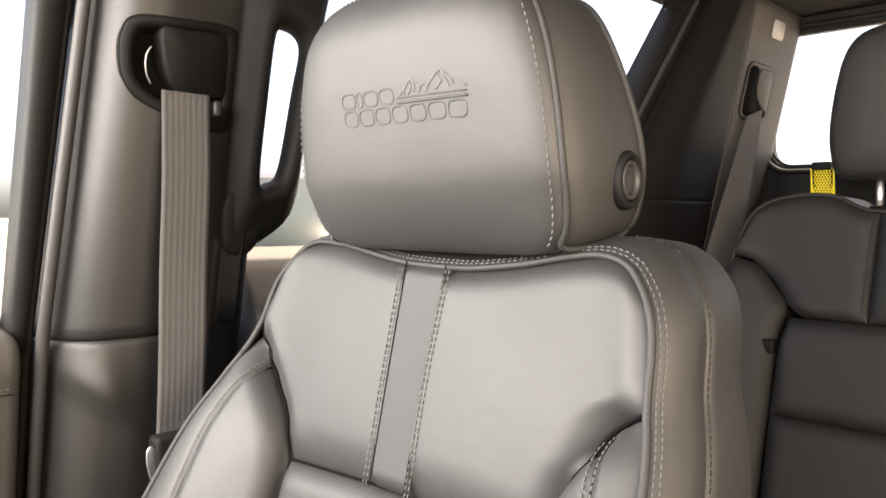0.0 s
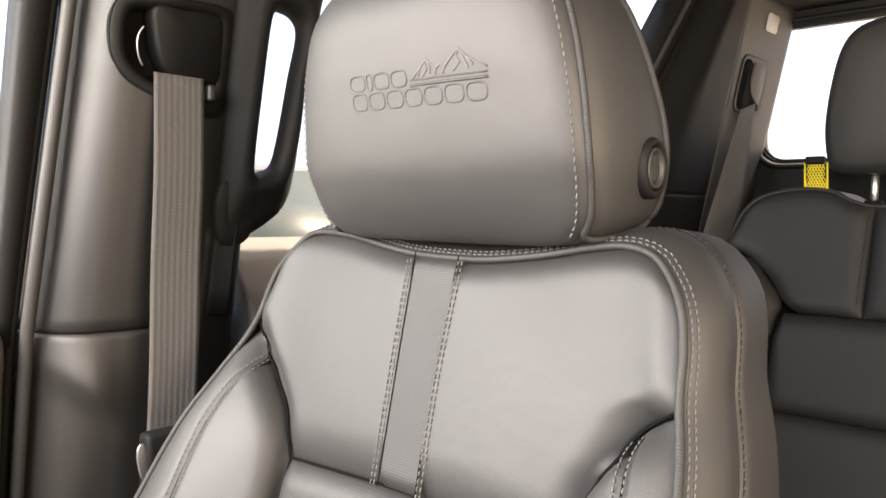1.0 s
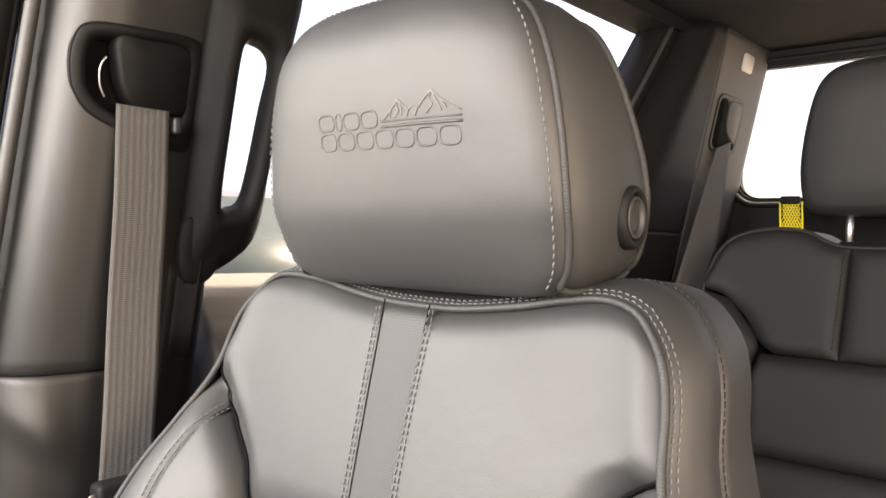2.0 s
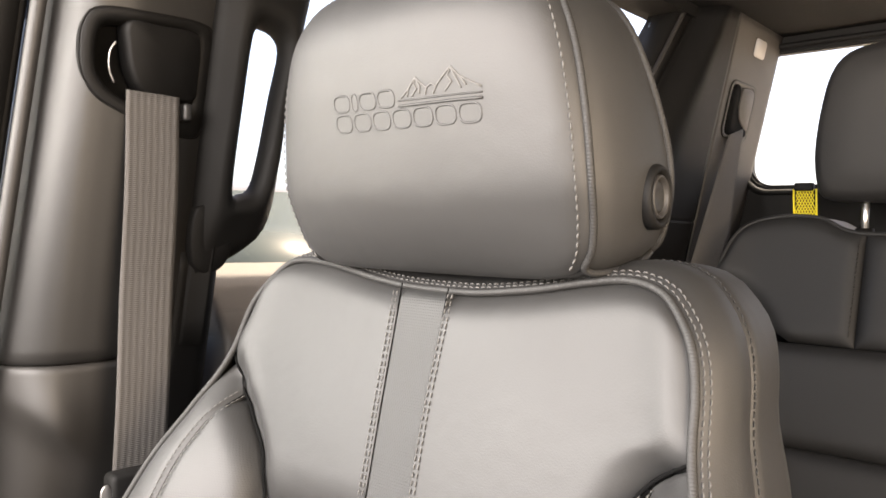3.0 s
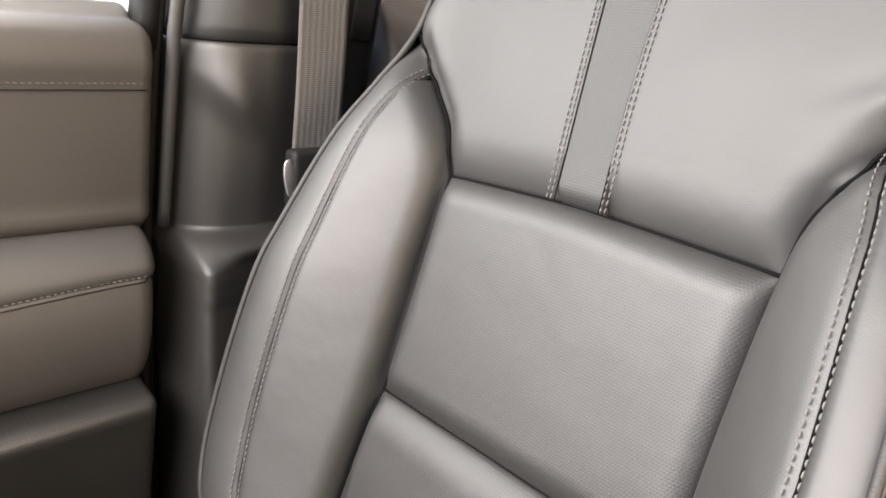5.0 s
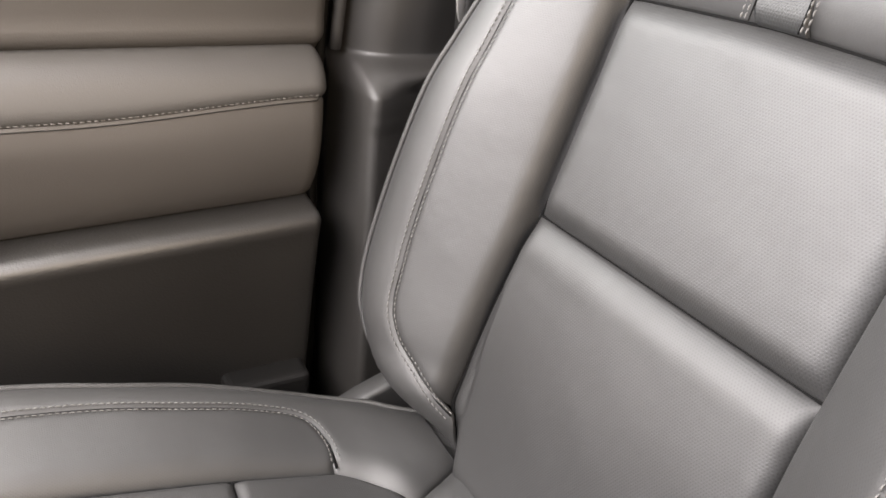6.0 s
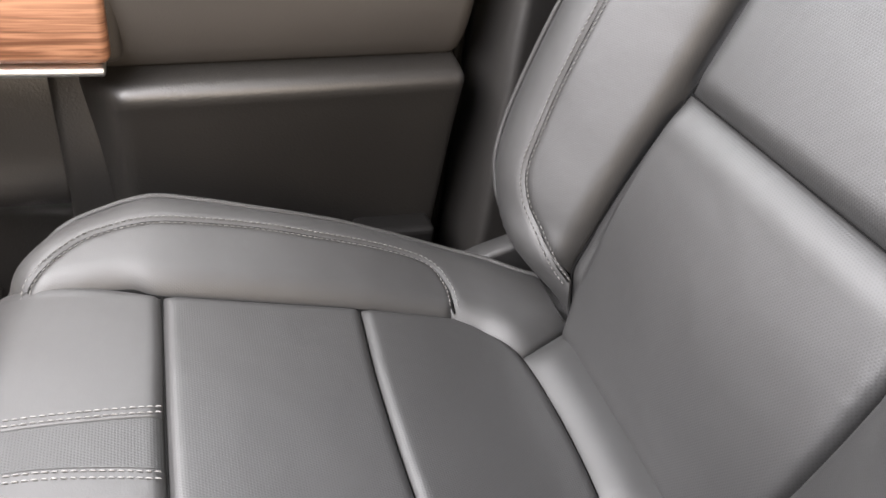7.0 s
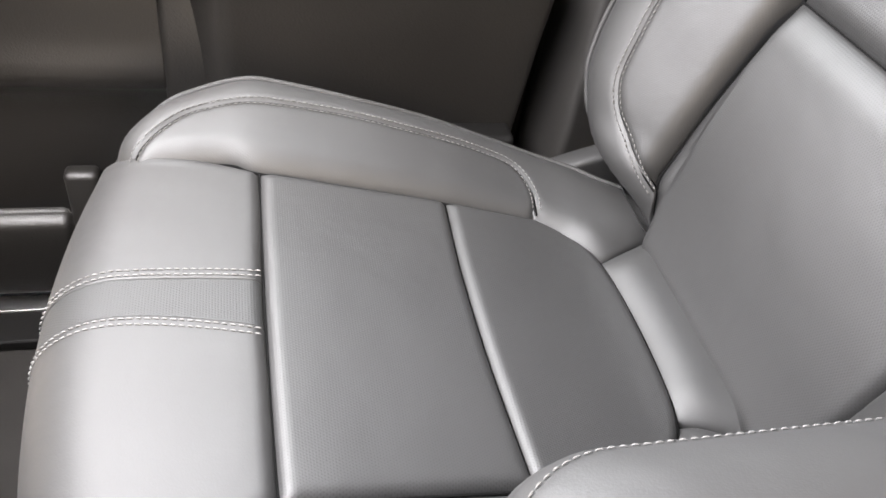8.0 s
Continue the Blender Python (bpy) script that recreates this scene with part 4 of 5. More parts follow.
panel("lumbar_panel", bottom=[(-0.096, 0.405), (0.126, 0.405)], top=[(-0.126, 0.641), (0.146, 0.645)], left=[(-0.096, 0.405), (-0.104, 0.428)] + SEAM_L, right=[(0.126, 0.405), (0.138, 0.428)] + SEAM_R, mat=leather_perforated,
      n=44, m=44, puff=0.0100, rad=0.022, groove=0.004, rads={"t": 0.030, "l": 0.014, "r": 0.014}, extra=lambda u, z: 0.003 * math.exp(-((z - 0.565) / 0.05) ** 2) - 0.006 * smooth01((0.53 - z) / 0.10), label="perforated black leather", **kw)
seam_left = SEAM_L[:-1] + SEAM_L2[:-1] + SEAM_L3[:-1]
seam_right = SEAM_R[:-1] + SEAM_R2[:-1] + SEAM_R3[:-2]
panel("bolster_panel", bottom=[STITCH_L[0], SEAM_L[0]], top=[STITCH_L[-1], seam_left[-1]], left=STITCH_L, right=seam_left, mat=leather_fine, n=26, m=60, puff=0.011, rad=0.030, groove=0.012,
      edges="rt", label="finely perforated black leather", extra=lambda u, z: -seam_dip(u, z), **kw)
panel("bolster_band", bottom=[PIPE_L[0], (-0.106, 0.430)], top=[PIPE_L[-1], STITCH_L[-1]], left=PIPE_L, right=[(-0.106, 0.430)] + STITCH_L, mat=leather, n=22, m=60, puff=0.011, rad=0.042, groove=0.003, edges="l",
      extra=lambda u, z: -0.008 * smooth01((0.478 - z) / 0.04) - end_drop(u, z) - seam_dip(u, z), **kw)
panel("bolster_panel", bottom=[SEAM_R[0], STITCH_R[0]], top=[seam_right[-1], STITCH_R[-1]], left=seam_right, right=STITCH_R, mat=leather_fine, n=26, m=60, puff=0.011, rad=0.030, groove=0.012,
      edges="lt", label="finely perforated black leather", extra=lambda u, z: -seam_dip(u, z), **kw)
panel("bolster_band", bottom=[(0.137, 0.428), PIPE_R[-1]], top=[STITCH_R[-1], PIPE_R[0]], left=[(0.137, 0.428)] + STITCH_R, right=PIPE_R[::-1], mat=leather, n=22, m=60, puff=0.011, rad=0.042, groove=0.003, edges="r", extra=lambda u, z: -end_drop(u, z) - seam_dip(u, z), **kw)

# thin black tubes along the panel creases, in place of their shade
def seam_shades(rows, S, out, lift, parent, r=0.0013):
    for row in rows:
        pts, nors = on_surface(S, out, row, lift, 90)
        part("seam_shade", tube_bm(pts, r, 6), cord_shade_black, parent)


seam_shades([SEAM_L[:-1] + SEAM_L2, SEAM_R[:-1] + SEAM_R2, SEAM_L2[-1:] + [(-0.011, 0.819), (0.027, 0.819)] + SEAM_R2[-1:], [SEAM_L[-1], (0.0, 0.6432), SEAM_R[-1]]], S_back, FRONT, -0.0038, backrest)
seam_shades([SEAM_L3, SEAM_R3], S_back, FRONT, -0.0030, backrest)

# piping round the backrest and the seam lines of its bolsters
ring3 = [S_back(u, z) for u, z in spline(PIPE_L[3:] + TOP_L + TOP_EDGE + TOP_R + PIPE_R[:-2], 260)]
part("piping", tube_bm([(x, y - 0.0010, z) for x, y, z in ring3], 0.0026, 8), piping_mat, backrest, "black corded piping round the edge")
for row in (STITCH_L, STITCH_R):
    pts, nors = drop_rows(*on_surface(S_back, FRONT, row, 0.0078, 120), row, 120)
    part("seam_cord", tube_bm(pts, 0.0008, 6), cord_shade_black, backrest)
rows = []
for row in (STITCH_L, STITCH_R):
    for shift in (-0.0037, 0.0037):
        rows.append(drop_rows(*on_surface(S_back, FRONT, row, 0.0112, 120, shift), row, 120))
stitches("bolster_stitching", rows, thread, backrest, label="grey double stitching")
rows = []
for row, sides in ((STRIP_L, (0.0022, 0.0058)), (STRIP_R, (-0.0022, -0.0058))):
    for shift in sides:
        rows.append(on_surface(S_back, FRONT, row, 0.0097, 80, shift))
stitches("strip_stitching", rows, thread, backrest, label="grey double stitching")
for row in (STRIP_L, STRIP_R):
    pts, nors = on_surface(S_back, FRONT, row, 0.0082, 80)
    part("seam_cord", tube_bm(pts, 0.0006, 6), cord_shade_black, backrest)
edge_side = []
for off, f in ((0.0030, 0.024), (0.0050, 0.052), (0.0110, FBACK + 0.03)):
    pts = np.array(back_ring(off, f))[:150]
    r2 = side_offset(outline, 1.0)[:150] - outline[:150]
    nn = np.stack([r2[:, 0], np.zeros(150), r2[:, 1]], axis=1)
    edge_side.append(((pts + nn * 0.0004)[20:-16], nn[20:-16]))
stitches("side_stitching", edge_side[:2], thread, backrest, label="grey double stitching along the piping")
stitches("back_seam_stitching", edge_side[2:], piping_mat, backrest)

# ---- cushion ----
CS_L = [(-0.150, -0.036), (-0.151, 0.029), (-0.143, 0.0615), (-0.138, 0.149), (-0.135, 0.223), (-0.132, 0.268), (-0.128, 0.307)]
CST_L = [(-0.150, -0.047), (-0.164, -0.043), (-0.178, -0.037), (-0.192, -0.026), (-0.203, -0.007), (-0.210, 0.041), (-0.210, 0.117), (-0.205, 0.188), (-0.201, 0.255), (-0.190, 0.297), (-0.160, 0.311), (-0.131, 0.309)]
RIDGE_L = [(-0.188, -0.092), (-0.209, -0.076), (-0.232, -0.052), (-0.248, -0.012), (-0.251, 0.037), (-0.249, 0.097), (-0.242, 0.159), (-0.240, 0.228), (-0.230, 0.310), (-0.212, 0.365), (-0.192, 0.396), (-0.169, 0.432), (-0.126, 0.464)]


def mirrored(pts):
    return [(-a + 0.012, b) for a, b in pts]


REAR = [(-0.128, 0.307), (-0.110, 0.335), (-0.078, 0.357), (0.006, 0.363), (0.090, 0.357), (0.122, 0.335), (0.140, 0.307)]
MIDSEAM = [(-0.135, 0.223), (-0.06, 0.2185), (0.0, 0.2175), (0.06, 0.2185), (0.147, 0.223)]
FRONTSEAM = [(-0.143, 0.0615), (-0.05, 0.063), (0.05, 0.063), (0.155, 0.0615)]
SFL = [(-0.022, -0.165), (-0.022, -0.055), (-0.021, -0.02), (-0.016, 0.0632)]
SFR = [(0.010, -0.165), (0.011, -0.055), (0.014, -0.005), (0.027, 0.0632)]
bm = grid_bm(lambda s, q: tuple(np.array(S_cush(s * (cush_out(q) - 0.006), q)) - np.array((0, -0.006 if q < -0.04 else 0, 0.012))), np.linspace(-1, 1, 51), np.linspace(-0.10, 0.46, 60), (0, 0.02, -0.05))
cushion = part("cushion", bm, dark_plastic, seat, "black leather seat cushion")
kw = dict(S=S_cush, out=(0, -0.25, 1), parent=cushion)
front_l = [(-0.205, -0.165), (-0.198, -0.115), (-0.186, -0.085), (-0.170, -0.057), (-0.164, -0.034), (-0.151, 0.029), (-0.143, 0.0615)]
panel("front_panel", bottom=[(-0.205, -0.165), SFL[0]], top=[(-0.143, 0.0615), (-0.09, 0.0635), SFL[-1]], left=front_l, right=SFL, mat=leather, n=26, m=40, puff=0.0066, rad=0.010, groove=0.0025, edges="tl", **kw)
panel("front_strip", bottom=[SFL[0], SFR[0]], top=[SFL[-1], SFR[-1]], left=SFL, right=SFR, mat=strip_fabric, n=12, m=40, puff=0.0062, rad=0.010, groove=0.003, edges="t", label="woven grey fabric strip", **kw)
panel("front_panel", bottom=[SFR[0], (0.217, -0.165)], top=[SFR[-1], (0.09, 0.0635), (0.155, 0.0615)], left=SFR, right=mirrored(front_l), mat=leather, n=30, m=40, puff=0.0066, rad=0.010, groove=0.0025, edges="tr", **kw)
panel("thigh_panel", bottom=FRONTSEAM, top=MIDSEAM, left=CS_L[2:5], right=mirrored(CS_L[2:5]), mat=leather_perforated, n=44, m=34, puff=0.0064, rad=0.009, groove=0.0012, label="perforated black leather", **kw)
panel("rear_panel", bottom=MIDSEAM, top=REAR, left=CS_L[4:], right=mirrored(CS_L[4:]), mat=leather_perforated, n=44, m=34, puff=0.0064, rad=0.009, groove=0.0012, label="perforated black leather", **kw)
panel("rear_band", bottom=REAR[2:5], top=[(-0.126, 0.464), (-0.09, 0.464), (0.10, 0.464), (0.138, 0.464)], left=[REAR[2], (-0.126, 0.464)], right=[REAR[4], (0.138, 0.464)], mat=leather, n=30, m=18, puff=0.012, rad=0.03, groove=0.004, **kw)
tuck_line = spline(REAR[:3], 20)
edge_line = spline(RIDGE_L[:6], 40)
sewn_line = spline(CST_L, 240)


def cushion_dip(u, q):
    a = -u if u < 0 else u - 0.012
    d = float(np.min(np.hypot(sewn_line[:, 0] + a, sewn_line[:, 1] - q)))
    return -0.0030 * max(0.0, 1 - d / 0.008) ** 2



def tuck(u, q):
    """The bolster's end drawn down to the seam of the rear panel."""
    a = -u if u < 0 else u - 0.012
    d = float(np.min(np.hypot(tuck_line[:, 0] + a, tuck_line[:, 1] - q)))
    e = float(np.min(np.hypot(edge_line[:, 0] + a, edge_line[:, 1] - q)))
    return -0.0125 * max(0.0, 1 - d / 0.022) ** 2 - 0.0035 * smooth01((0.035 - q) / 0.06) * max(0.0, 1 - e / 0.032)


for flip in (False, True):
    g = mirrored if flip else (lambda p: p)
    panel("cushion_bolster_panel", bottom=g(CS_L), top=g(CST_L), left=g([CS_L[0], CST_L[0]]), right=g([CS_L[-1], CST_L[-1]]), mat=leather_fine, n=60, m=22, puff=0.011, rad=0.026, groove=0.006, edges="b",
          label="perforated black leather", extra=cushion_dip, **kw)
    low = CST_L + REAR[1:3]
    panel("cushion_bolster_band", bottom=g(low), top=g(RIDGE_L), left=g([CST_L[0], RIDGE_L[0]]), right=g([REAR[2], RIDGE_L[-1]]), mat=leather, n=64, m=22, puff=0.011, rad=0.034, groove=0.003, edges="tlr", extra=lambda u, q: tuck(u, q) + cushion_dip(u, q), **kw)
    ridge = np.array([S_cush(*p) for p in spline(g(RIDGE_L), 120)])
    part("cushion_piping", tube_bm(ridge + np.array([(0, 0, 0.0004 - 0.0030 * smooth01((0.06 - p[1]) / 0.06)) for p in ridge]), 0.0030, 8), piping_mat, cushion, "black corded piping round the edge")
    dip = np.array([0.006 * smooth01(1 - k / 4) for k in range(121)])[:, None]
    pts, nors = on_surface(S_cush, UP, g(CST_L), 0.0078, 120)
    part("seam_cord", tube_bm(pts - nors * dip, 0.0011, 6), cord_shade_black, cushion)
    rows = [on_surface(S_cush, UP, g(CST_L), 0.0112, 120, s) for s in (-0.0037, 0.0037)]
    stitches("cushion_bolster_stitching", [(p - n * dip, n) for p, n in rows], thread, cushion, label="grey double stitching")
    sgn = 1 if flip else -1
    side = []
    for d, o in ((0.0, 0.0), (0.012, 0.007), (0.035, 0.014), (0.07, 0.016), (0.11, 0.012), (0.15, 0.004)):
        side.append([(p[0] + sgn * o * (0.1 + 0.9 * smooth01((p[1] + 0.03) / 0.10)), p[1], p[2] - d * (1.0 if p[2] > 0.42 else 0.9)) for p in ridge])
    bm = loft(side, closed=False)
    part("cushion_side", bm, leather, cushion)
# crease shade of the cushion seams, again as black tubes
seam_shades([FRONTSEAM, MIDSEAM, REAR, CS_L, mirrored(CS_L)], S_cush, (0, -0.25, 1), -0.0002, cushion, 0.0012)
rows = []
for row, sides in ((SFL, (0.003, 0.0080)), (SFR, (-0.003, -0.0080))):
    for shift in sides:
        rows.append(on_surface(S_cush, (0, -0.25, 1), row, 0.0073, 90, shift))
stitches("front_strip_stitching", rows, thread_light, cushion, pitch=0.0054, length=0.0043, r=0.00055, label="white double stitching")

# ---- headrest ----
head_edge = table((0.98, 1.0, 1.035, 1.06, 1.10, 1.135, 1.165, 1.196, 1.22), (0.586, 0.578, 0.566, 0.558, 0.554, 0.553, 0.554, 0.560, 0.566))
head_crown = table((0.98, 0.997, 1.0, 1.003, 1.007, 1.013, 1.02, 1.03, 1.04, 1.05, 1.07, 1.10, 1.13, 1.16, 1.185, 1.20, 1.22),
                   (-0.022, -0.014, -0.008, -0.002, 0.0025, 0.0070, 0.0102, 0.0132, 0.0150, 0.0160, 0.0174, 0.0212, 0.0262, 0.0292, 0.0225, 0.010, 0.0))
HALF = [(0.0, 0.999), (0.06, 0.999), (0.105, 1.000), (0.124, 1.007), (0.132, 1.021), (0.137, 1.05), (0.137, 1.075), (0.134, 1.105), (0.128, 1.135), (0.118, 1.162), (0.103, 1.181), (0.08, 1.191), (0.04, 1.196), (0.0, 1.197)]
head_half = table([p[1] for p in HALF[3:12]], [p[0] for p in HALF[3:12]])


def S_head(u, z):
    w = head_half(min(1.191, max(1.007, z)))
    return (C + 0.003 + u, head_edge(z) - head_crown(z) * (1 - min(1.0, abs(u) / w) ** 4.0), z)


head_outline = spline(HALF + [(-a, b) for a, b in HALF[::-1][1:-1]], 120, closed=True)


head_back = table((0.98, 1.05, 1.08, 1.10, 1.125, 1.155, 1.18, 1.21), (0.668, 0.668, 0.664, 0.658, 0.649, 0.641, 0.640, 0.642))


def head_point(u, z, ku, f, kb, kt):
    y0 = head_edge(z)
    return (C + 0.003 + u * ku, y0 + (head_back(z) - y0) * f, 1.10 + (z - 1.10) * (kb if z < 1.10 else kt))


def head_ring(ku, f, kb, kt):
    return [head_point(u, z, ku, f, kb, kt) for u, z in head_outline]


bm = loft([head_ring(0.97, 0.0, 0.97, 0.97), head_ring(1.0, 0.04, 1.0, 1.0), head_ring(1.035, 0.18, 1.0, 1.02), head_ring(1.06, 0.40, 0.97, 1.02), head_ring(1.06, 0.62, 0.92, 0.99), head_ring(1.045, 0.78, 0.87, 0.95)], True, False)
headrest = part("headrest", bm, leather, seat, "black leather headrest with an embossed emblem")
bm = loft([head_ring(1.045, 0.78, 0.87, 0.95), head_ring(1.04, 0.80, 0.865, 0.945), head_ring(0.99, 0.92, 0.80, 0.88), head_ring(0.88, 0.985, 0.70, 0.78), head_ring(0.6, 1.02, 0.5, 0.5)], False, True)
part("headrest_back", bm, leather, headrest)
part("piping", tube_bm([(x, y, z) for x, y, z in head_ring(1.048, 0.785, 0.873, 0.953)], 0.0026, 8, closed=True), piping_mat, headrest)
left_h = [(-a, b) for a, b in HALF[3:11]]
panel("front_cover", S=S_head, out=FRONT, bottom=[(-0.124, 1.007), (-0.105, 1.0), (-0.05, 0.999), (0.05, 0.999), (0.105, 1.0), (0.124, 1.007)], top=[(-0.103, 1.181), (-0.08, 1.191), (-0.04, 1.196), (0.04, 1.196), (0.08, 1.191), (0.103, 1.181)],
      left=left_h, right=HALF[3:11], mat=leather, parent=headrest, n=44, m=44, puff=0.006, rad=0.022, groove=0.001)
# piping up both sides and over the top; at the bottom it turns back along the side panels
rim = spline(HALF[3:] + [(-a, b) for a, b in HALF[::-1][1:-3]], 120)
under = [head_point(0.124, 1.005, ku, f, kb, kb) for ku, f, kb in ((1.045, 0.77, 0.875), (1.062, 0.62, 0.925), (1.062, 0.40, 0.975), (1.037, 0.18, 1.005), (1.012, 0.06, 1.008))]
rim3 = under + [S_head(u, z) for u, z in rim] + [(2 * (C + 0.003) - x, y, z) for x, y, z in under[::-1]]
part("piping", tube_bm(spline(rim3, 260), 0.0024, 8), piping_mat, headrest, "black corded piping round the side panels")
rows = [on_surface(S_head, FRONT, [(a - 0.0075, b) for a, b in HALF[3:11]], 0.0050, 90),
        on_surface(S_head, FRONT, [(-a + 0.0075, b) for a, b in HALF[3:11]], 0.0050, 90),
        on_surface(S_head, FRONT, [(-0.095, 1.177), (-0.078, 1.184), (-0.04, 1.189), (0.04, 1.189), (0.078, 1.184), (0.095, 1.177)], 0.0050, 70)]
stitches("stitching", rows, thread, headrest, pitch=0.0058, length=0.0042, r=0.0006, label="grey single stitching")

# release button on the headrest's side
bx, by, bz = C + 0.1485, 0.6215, 1.0515


def turned(profile, seg=36, lean=0.0):
    """A round piece, turned about an axis that points to the side; rows of how far out and how wide."""
    rings = []
    for o, r in profile:
        rings.append([(bx + o - lean * r * math.cos(2 * math.pi * k / seg), by + r * 0.80 * math.cos(2 * math.pi * k / seg), bz + r * 1.0 * math.sin(2 * math.pi * k / seg)) for k in range(seg)])
    return loft(rings)


button = part("release_button", turned([(-0.006, 0.0205), (0.0015, 0.0205), (0.004, 0.019), (0.0045, 0.0165), (0.002, 0.0145), (-0.002, 0.0135)]), dark_plastic, headrest, "round black headrest release button")
part("button_ring", turned([(-0.002, 0.0138), (0.0035, 0.0136), (0.0045, 0.0125), (0.0035, 0.0112), (0.001, 0.0106)]), rubber, button, "satin grey ring")
part("button_face", turned([(-0.002, 0.0108), (0.0015, 0.0106), (0.0022, 0.008), (0.0012, 0.004), (0.0008, 0.0002)]), shell_plastic, button)
for sx in (-0.07, 0.07):
    part("headrest_post", tube_bm([(C + sx, 0.622, 0.90), (C + sx, 0.628, 1.06)], 0.006, 12), shell_plastic, headrest)

# embossed emblem: plain bars where lettering stands, and a mountain outline
def head_loop(pts, n, lift, closed=True):
    pts = [(-0.0455 + (u + 0.0455) * 0.94, z) for u, z in pts]
    return [tuple(np.array(S_head(u, z)) - np.array((0, lift, 0))) for u, z in (spline(pts, n, closed=closed) if len(pts) > 2 else spline(pts, n))]


def letter_block(u0, z0, w, h):
    r = 0.25
    pts = [(0, r), (0, 1 - r), (r * 0.8, 1), (1 - r * 0.8, 1), (1, 1 - r), (1, r), (1 - r * 0.8, 0), (r * 0.8, 0)]
    return [(u0 + a * w, z0 + b * h) for a, b in pts]


HIGH_ROW = ((-0.0455, 0.0160), (-0.0265, 0.0055), (-0.0180, 0.0155), (0.0005, 0.0155))
LOW_ROW = tuple((-0.0455 + k * 0.0195, 0.0160) for k in range(7))
for z0, h, row in ((1.1070, 0.0100, HIGH_ROW), (1.0935, 0.0108, LOW_ROW)):
    for u0, w in row:
        part("emblem_bar", tube_bm(head_loop(letter_block(u0, z0 - (u0 + 0.0455) * 0.010, w, h), 22, 0.0058), 0.0009, 6, True), leather, headrest)
for z0, r in ((1.1060, 0.0010), (1.1092, 0.0006)):
    part("emblem_bar", tube_bm(head_loop([(0.020, z0), (0.090, z0 - 0.0003)], 14, 0.0062), r, 6), leather, headrest)
peaks = bmesh.new()
PEAK = [(0.012, 1.1105), (0.020, 1.1175), (0.027, 1.1255), (0.031, 1.1205), (0.036, 1.1165), (0.040, 1.1190), (0.044, 1.1165), (0.050, 1.1230), (0.057, 1.1300), (0.063, 1.1225), (0.069, 1.1185), (0.079, 1.1125)]
for line in (PEAK, [(0.027, 1.1250), (0.025, 1.1205), (0.027, 1.1165), (0.022, 1.1110)], [(0.027, 1.1250), (0.030, 1.1180), (0.029, 1.1125)], [(0.057, 1.1295), (0.054, 1.1235), (0.057, 1.1185), (0.051, 1.1120)],
             [(0.057, 1.1295), (0.061, 1.1200), (0.064, 1.1130)], [(0.044, 1.1165), (0.041, 1.1110)], [(0.036, 1.1165), (0.034, 1.1110)], [(0.063, 1.1225), (0.068, 1.1150)], [(0.020, 1.1175), (0.018, 1.1115)]):
    q = np.array([(u * 0.94 + 0.0075, 1.1105 + (z - 1.1105) * 0.76) for u, z in line])
    dense = np.vstack([np.linspace(a, b, 5)[:-1] for a, b in zip(q, q[1:])] + [q[-1:]])
    tube_bm([tuple(np.array(S_head(u, z)) - np.array((0, 0.0062, 0))) for u, z in dense], 0.00065, 5, False, peaks)
part("mountain_outline", peaks, thread, headrest, "silver thread mountain outline")

# ---- seat base ----
part("seat_base", box_bm(C - 0.20, C + 0.20, 0.0, 0.42, 0.14, 0.375, 0.02), dark_plastic, seat)
for sgn in (-1, 1):
    xo = C + sgn * 0.262
    prof = [(-0.01, 0.20), (-0.02, 0.30), (0.03, 0.345), (0.20, 0.352), (0.32, 0.362), (0.40, 0.392), (0.455, 0.405), (0.47, 0.37), (0.46, 0.24), (0.40, 0.19), (0.05, 0.18)]
    part("side_valence", prism_bm([tuple(p) for p in spline(prof, 60, closed=True)], "x", xo - 0.014, xo + 0.014, 0.006), shell_plastic, seat, "grey plastic seat side cover")
    part("seat_rail", box_bm(C + sgn * 0.17 - 0.02, C + sgn * 0.17 + 0.02, -0.02, 0.48, 0.0, 0.145, 0.006), dark_plastic, seat)


# ---- front seat belt ----
BELT_Y = table((0.40, 0.78, 0.95, 1.06, 1.16), (0.514, 0.5135, 0.515, 0.5155, 0.515))
belt = thing("seat_belt", (-0.70, 0.535, 0.75), "grey woven front seat belt hanging from its pillar guide", "seat belt")


def belt_at(u, z):
    y = BELT_Y(z) + u
    return (-0.7515 + 0.038 * z + 0.0012 * math.sin(z * 31), y, z)


bm = grid_bm(lambda u, z: belt_at(u, z), np.linspace(0, 0.0530, 14), np.linspace(0.40, 1.152, 60), (-0.0014, 0, 0))
part("webbing", bm, webbing, belt, "dark grey woven webbing")
gc = guide_out.mean(axis=0)


def on_pillar(loop, d):
    return [(pillar_x(z) + pillar_offset(y) + d, y, z) for y, z in loop]


# surround and cover carry their shade in the near-black colour
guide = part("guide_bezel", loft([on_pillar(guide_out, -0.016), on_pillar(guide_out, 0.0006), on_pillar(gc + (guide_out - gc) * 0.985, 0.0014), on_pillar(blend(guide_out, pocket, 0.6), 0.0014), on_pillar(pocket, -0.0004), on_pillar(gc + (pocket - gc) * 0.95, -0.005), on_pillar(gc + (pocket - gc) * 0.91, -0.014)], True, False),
             guide_shaded_plastic, belt, "plastic belt guide surround, darkened for shade")
part("bezel_gap", tube_bm(on_pillar(gc + (guide_out - gc) * 1.008, 0.0004), 0.0008, 6, closed=True), dark_plastic, guide)
hollow_o = gc + (pocket - gc) * 0.92
